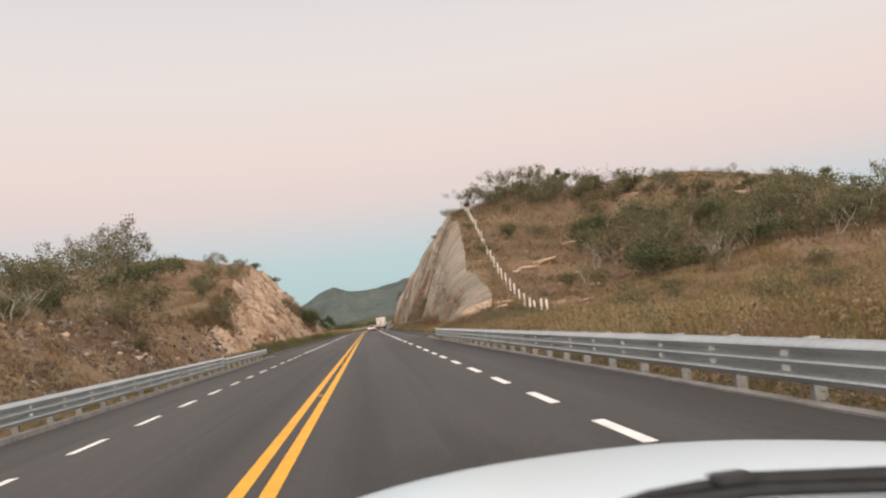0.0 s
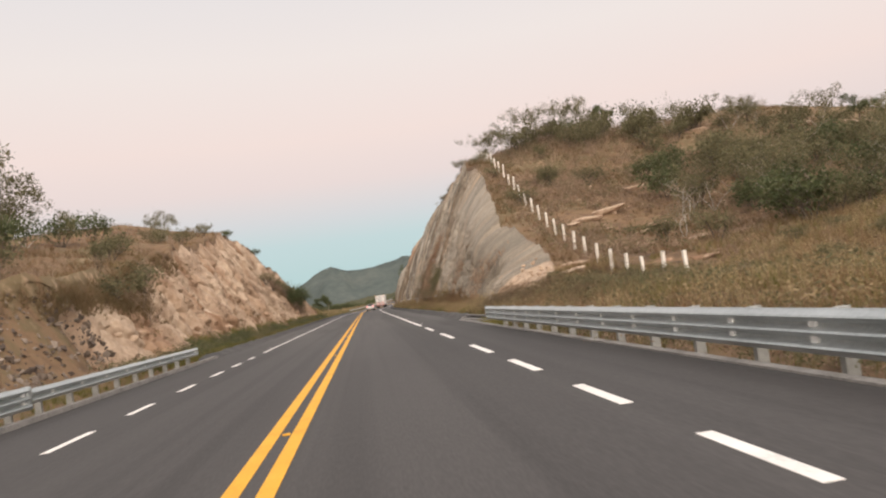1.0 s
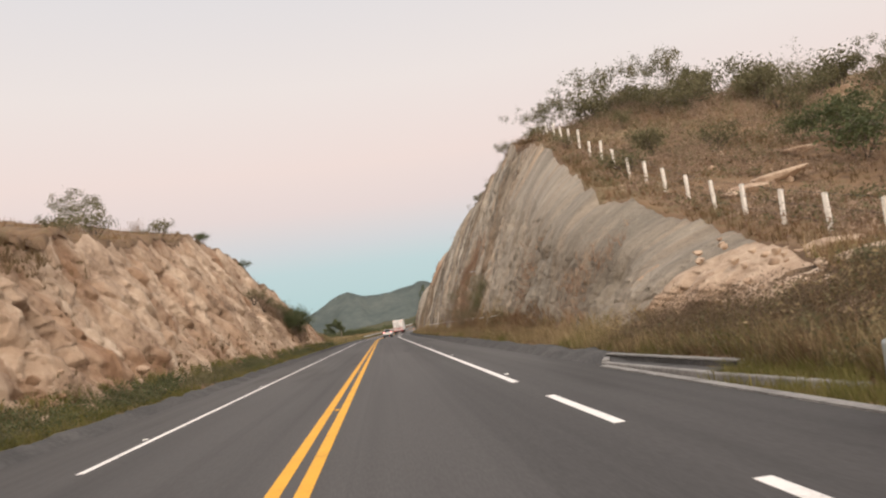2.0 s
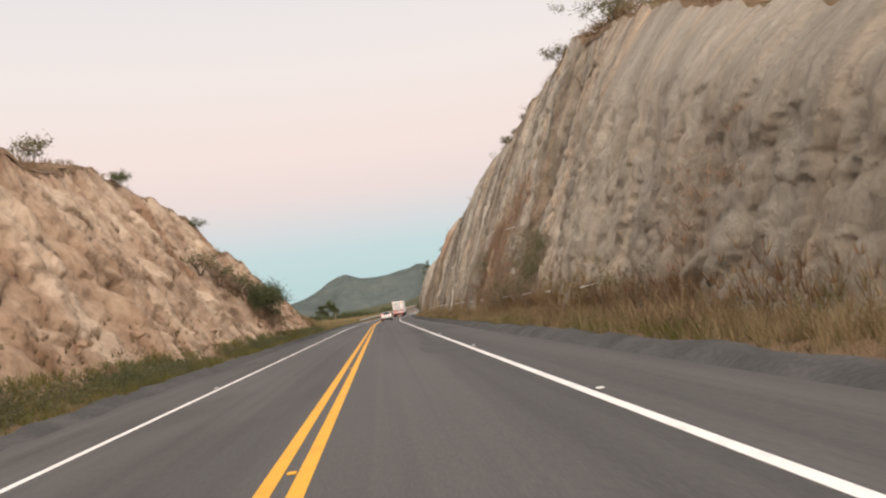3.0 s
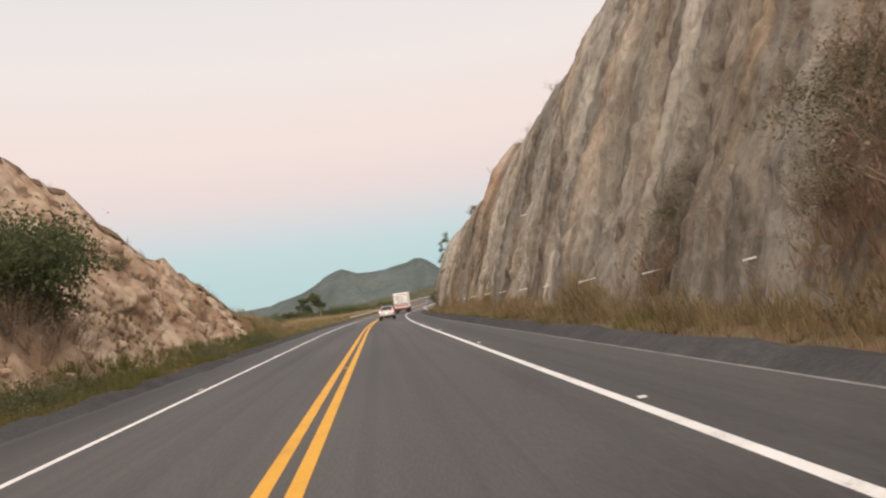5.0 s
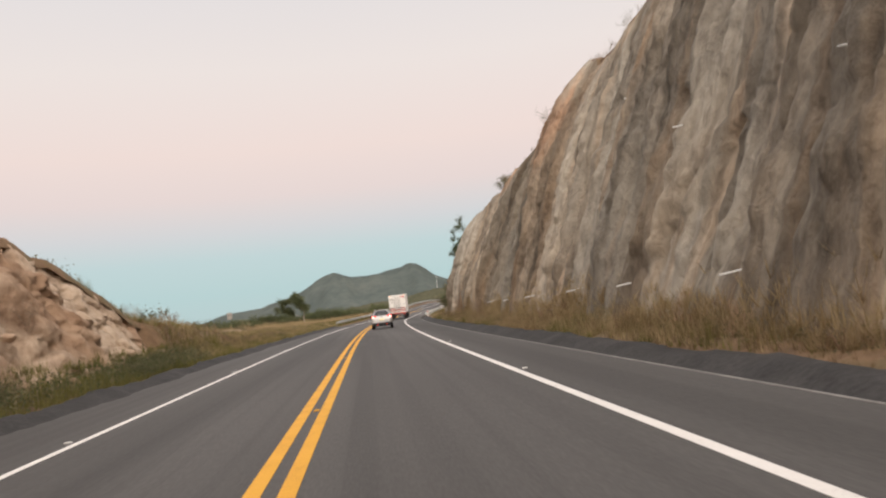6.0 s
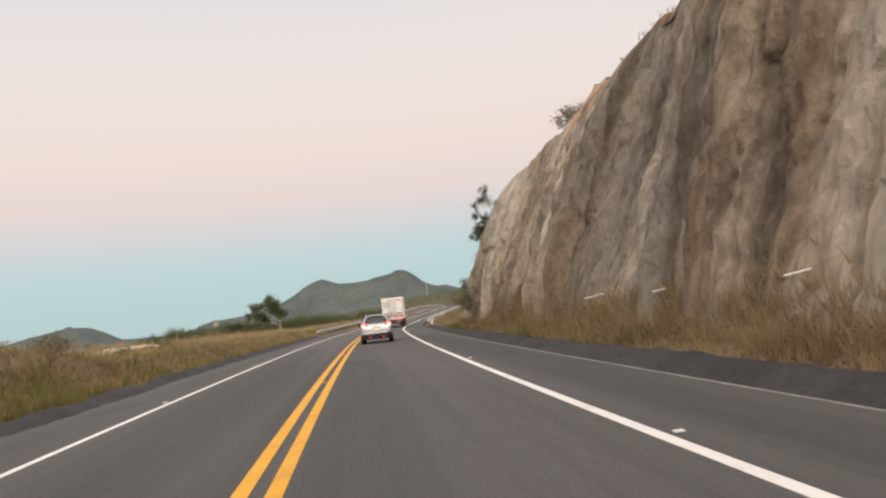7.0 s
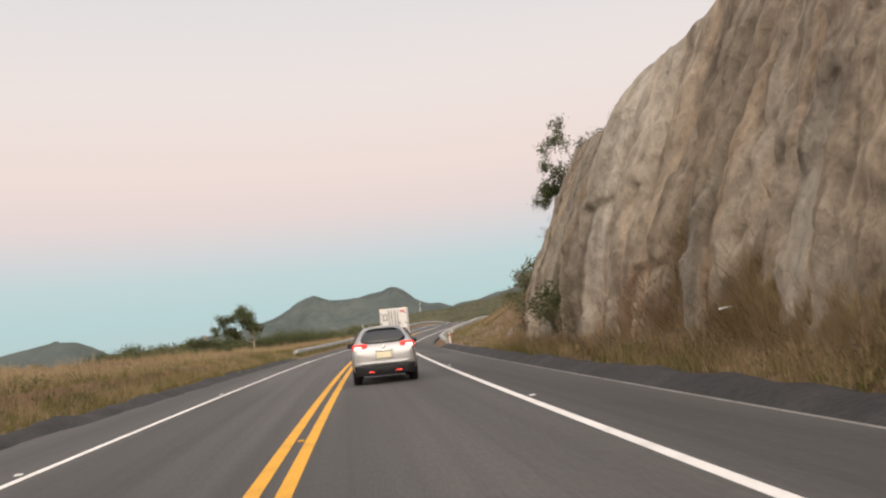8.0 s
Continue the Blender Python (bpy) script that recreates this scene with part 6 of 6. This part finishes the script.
for s, z, key, sc in [(63.5, 3.3, "olive_bush", 1.0), (62.0, 2.4, "dry_bush", 1.1), (64.8, 3.9, "dry_bush", 1.0), (60.5, 3.0, "dry_bush", 1.0), (66.0, 4.2, "olive_bush", 0.8), (58.5, 3.2, "olive_bush", 0.8), (142.9, 2.7, "big_bush", 1.0), (141.4, 2.6, "big_bush", 0.85), (144.3, 3.3, "big_bush", 0.75), (143.4, 2.0, "olive_bush", 1.0), (145.2, 2.2, "dry_bush", 1.3), (141.0, 4.6, "olive_bush", 1.2), (142.2, 1.8, "dry_bush", 1.4), (144.6, 1.6, "dry_bush", 1.3), (138.5, 5.0, "olive_bush", 1.1), (136.5, 5.4, "dry_bush", 1.3), (134, 5.6, "olive_bush", 1.0), (132, 5.8, "dry_bush", 1.1), (129.5, 6.2, "olive_bush", 0.8), (122, 4.5, "dry_bush", 0.9), (115, 3.0, "dry_bush", 0.8), (106, 5.0, "dry_bush", 0.8), (98, 2.0, "dry_bush", 0.7), (160, 3.4, "dry_bush", 0.8), (155, 4.6, "olive_bush", 0.6), (167, 2.6, "dry_bush", 0.6), (152, 1.4, "dry_bush", 0.6), (80, 0.3, "bush", 0.5), (72, 1.0, "dry_bush", 0.8)]:
    put(key, at(s, face_l(s, z) + 0.1, z - 0.2 - 0.35 * sc), sc)
for s, u, key, sc in [(228, 9.2, "olive_bush", 1.0), (231, 9.8, "olive_bush", 1.1), (234, 10.6, "bush", 1.0), (238, 10.8, "olive_bush", 1.1), (229.5, 10.6, "dry_bush", 1.3), (243, 11.6, "bush", 1.0), (236, 9.0, "dry_bush", 1.2), (226.5, 8.6, "olive_bush", 0.8)]:
    put_at(key, s, u, sc)
# the left bank and the plateau above it
for s, u, key, sc in [(72, -20, "scrub_tree", 1.6), (71, -21, "bare_tree", 1.5), (73, -19.4, "scrub_tree", 1.35), (69, -19, "bare_tree", 1.2), (70, -22, "scrub_tree", 1.2), (74, -18, "scrub_tree", 0.9), (80, -18, "bush", 1.3), (84, -17, "bush", 1.1), (78, -21, "bush", 1.3), (66, -23, "tree", 0.7), (95, -14.6, "scrub_tree", 0.75), (97, -15.4, "bare_tree", 0.75), (93, -15, "olive_bush", 0.9), (91, -14.4, "olive_bush", 0.8),
                      (50, -21, "bare_tree", 1.3), (52, -20, "scrub_tree", 1.4), (54, -23, "bare_tree", 1.3), (57, -19, "scrub_tree", 1.5), (59, -21, "scrub_tree", 1.3), (42, -20, "scrub_tree", 0.9), (56, -19, "bare_tree", 1.0), (38, -18, "olive_bush", 1.3), (60, -22, "scrub_tree", 0.8), (124.6, -14.2, "bush", 0.5), (126, -14.6, "olive_bush", 0.4), (141.5, -13.4, "bush", 0.55), (62, -16, "olive_bush", 1.2), (50, -14.5, "bare_tree", 0.9)]:
    put_at(key, s, u, sc * (0.95 if u < -14.5 else 1.0))
for i in range(34):
    put_at(PICK.choice(["bare_tree", "olive_bush", "bare_tree", "scrub_tree", "bush"]), PICK.uniform(34, 70), -PICK.uniform(15.5, 25), PICK.uniform(0.75, 1.15))
for i in range(50):
    s, u = PICK.uniform(10, 66), -PICK.uniform(8.5, 24)
    put_at(PICK.choice(["dry_bush", "dry_bush", "olive_bush"]), s, u, PICK.uniform(0.5, 1.2))
# the field and the bend
for x, y, key, sc in [(-11.2, 299.5, "field_tree", 1.0), (-16.6, 298, "tree", 1.0), (-9.6, 303, "big_bush", 1.05), (-7.6, 306, "big_bush", 1.1), (-11.2, 306, "big_bush", 0.9), (-5.6, 312, "big_bush", 1.2), (-3.4, 318, "big_bush", 1.2), (-14.6, 305, "bush", 1.3), (-20, 303, "bush", 1.2), (-23, 306, "olive_bush", 1.4), (-27, 309, "bush", 1.3), (-31, 312, "bush", 1.3), (-9, 316, "big_bush", 1.1)]:
    put(key, (x, y, -0.3), sc)
for i in range(52):
    x = PICK.uniform(-34, 4)
    put(PICK.choice(["bush", "bush", "olive_bush"]), (x, 326 + 0.3 * x + PICK.uniform(-4, 14), -0.3), PICK.uniform(1.2, 1.9))
for i in range(18):
    put_at(PICK.choice(["dry_bush", "dry_bush", "olive_bush"]), PICK.uniform(176, 204), -PICK.uniform(9, 17), PICK.uniform(0.5, 0.9))
for i in range(22):
    s = PICK.uniform(58, 114)
    put_at(PICK.choice(["dry_bush", "dry_bush", "olive_bush"]), s, face_l(s, CREST_L(s)) - PICK.uniform(0.2, 2.5), PICK.uniform(0.4, 0.85))
for i in range(46):
    s = PICK.uniform(330, 470)
    put_at(PICK.choice(["bush", "olive_bush", "bush"]), s, -PICK.uniform(11, 46), PICK.uniform(0.9, 1.5))
for i in range(60):
    s = PICK.uniform(236, 420)
    put_at(PICK.choice(["bush", "olive_bush", "olive_bush", "dry_bush", "bush"]), s, PICK.uniform(14.5, 45), PICK.uniform(0.8, 1.5))
for i in range(44):
    put_at(PICK.choice(["dry_bush", "olive_bush", "dry_bush"]), PICK.uniform(180, 262), -9.0 - 26 * PICK.random() ** 1.4, PICK.uniform(0.3, 0.5))

# loose stones at the foot of the left cutting and on the right slope
stone_rnd = random.Random(9)
STONES = []
for i in range(7):
    bm = bmesh.new()
    for _ in range(15):
        d = Vector((stone_rnd.gauss(0, 1), stone_rnd.gauss(0, 1), stone_rnd.gauss(0, 1))).normalized()
        bm.verts.new((d.x * 0.5 * stone_rnd.uniform(0.75, 1.15), d.y * 0.5 * stone_rnd.uniform(0.75, 1.15), d.z * 0.36 * stone_rnd.uniform(0.8, 1.1)))
    hull = bmesh.ops.convex_hull(bm, input=bm.verts)
    bmesh.ops.delete(bm, geom=[g for g in hull["geom_interior"] if isinstance(g, bmesh.types.BMVert)], context="VERTS")
    bmesh.ops.bevel(bm, geom=bm.edges[:], offset=0.035, segments=1, affect="EDGES")
    STONES.append(done(bm, "stone", ROCK_TAN))
spots = [(stone_rnd.uniform(52, 178), -stone_rnd.uniform(7.2, 8.4), stone_rnd.uniform(0.15, 0.6)) for _ in range(90)]
spots += [(stone_rnd.uniform(4, 58), -stone_rnd.uniform(7.8, 15), stone_rnd.uniform(0.1, 0.4)) for _ in range(70)]
spots += [(stone_rnd.uniform(60, 71), stone_rnd.uniform(8.0, 11.2), stone_rnd.uniform(0.12, 0.34)) for _ in range(60)]
spots += [(stone_rnd.uniform(75, 95), stone_rnd.uniform(16, 30), stone_rnd.uniform(0.3, 0.7)) for _ in range(10)]
spots += [(stone_rnd.uniform(203, 214), -stone_rnd.uniform(10.4, 14), stone_rnd.uniform(0.3, 0.9)) for _ in range(12)]
for s, u, k in spots:
    ob = new("stone", STONES[stone_rnd.randrange(7)])
    x, y, z = at(s, u, ground_z(s, u))
    ob.matrix_basis = pose(x, y, z + 0.12 * k, stone_rnd.uniform(-20, 20), stone_rnd.uniform(-20, 20), stone_rnd.uniform(0, 360)) @ Matrix.Diagonal((k * 1.2, k, k, 1))
    tagged(ob, "broken tan stone lying on dry earth", "stone", "loose stones")

# low ledges of pale rock that the hillside's earth leaves bare
for s, u, k in [(81.7, 17.3, 1.5), (83.5, 19.4, 1.9), (80.5, 15.9, 1.0), (64.2, 16.2, 1.2), (63.4, 17.8, 1.0), (71.7, 21.0, 1.1), (88.9, 23.6, 1.6), (79.1, 21.3, 1.2), (75.0, 19.0, 0.8), (98.3, 48.0, 2.6), (97.0, 51.0, 2.2), (101, 45, 1.8), (105, 36, 1.8), (67, 12.2, 1.1), (64.5, 11.4, 1.3), (210, -12.4, 2.8), (207.5, -13.2, 2.4), (213, -12.0, 2.0), (205.0, -11.0, 1.8), (211, -13.6, 2.4), (224, -10.4, 1.0)]:
    ob = new("rock_ledge", STONES[stone_rnd.randrange(7)])
    ob.matrix_basis = pose(*at(s, u, ground_z(s, u) + 0.02), stone_rnd.uniform(-6, 6), stone_rnd.uniform(-12, 2), stone_rnd.uniform(-35, 35)) @ Matrix.Diagonal((k * 2.0, k * 1.1, k * 0.55, 1))
    tagged(ob, "low ledge of pale tan rock bare on the slope", "rock", "rock ledges")


def build_rubble(n):
    """Broken rock spilt over the left bank, too small to pick apart."""
    verts, faces = [], []
    bases = []
    for me in STONES_SMALL:
        bases.append(([Vector(v.co) for v in me.vertices], [tuple(p.vertices) for p in me.polygons]))
    for _ in range(n):
        s, u = stone_rnd.uniform(4, 54), -7.7 - 6.5 * stone_rnd.random() ** 1.3
        z = ground_z(s, u)
        if noise.noise((s * 0.25, u * 0.25, 2.0)) < stone_rnd.uniform(-0.5, 0.3):
            continue
        k = 0.06 + 0.26 * stone_rnd.random() ** 3
        m = pose(*at(s, u, z + 0.04 * k), stone_rnd.uniform(0, 360), stone_rnd.uniform(-40, 40), stone_rnd.uniform(0, 360)) @ Matrix.Diagonal((k * 1.3, k, k, 1))
        vs, fs = bases[stone_rnd.randrange(len(bases))]
        b0 = len(verts)
        verts += [m @ v for v in vs]
        faces += [tuple(b0 + i for i in f) for f in fs]
    tagged(new("rubble", mesh_of("rubble", verts, faces, RUBBLE)), "grey-brown broken rock spilt over the bank", "rubble", kind="stuff")


RUBBLE = mottled("rubble", [(0.30, (0.07, 0.052, 0.042)), (0.45, (0.13, 0.10, 0.08)), (0.6, (0.21, 0.168, 0.135)), (0.75, (0.34, 0.275, 0.225))], 0.3, 0.95, 5, islands=0.35)
STONES_SMALL = []
for i in range(5):
    bm = bmesh.new()
    for _ in range(9):
        d = Vector((stone_rnd.gauss(0, 1), stone_rnd.gauss(0, 1), stone_rnd.gauss(0, 1))).normalized()
        bm.verts.new((d.x * 0.5, d.y * 0.5, d.z * 0.4))
    hull = bmesh.ops.convex_hull(bm, input=bm.verts)
    STONES_SMALL.append(done(bm, "chip", RUBBLE))
build_rubble(9000)
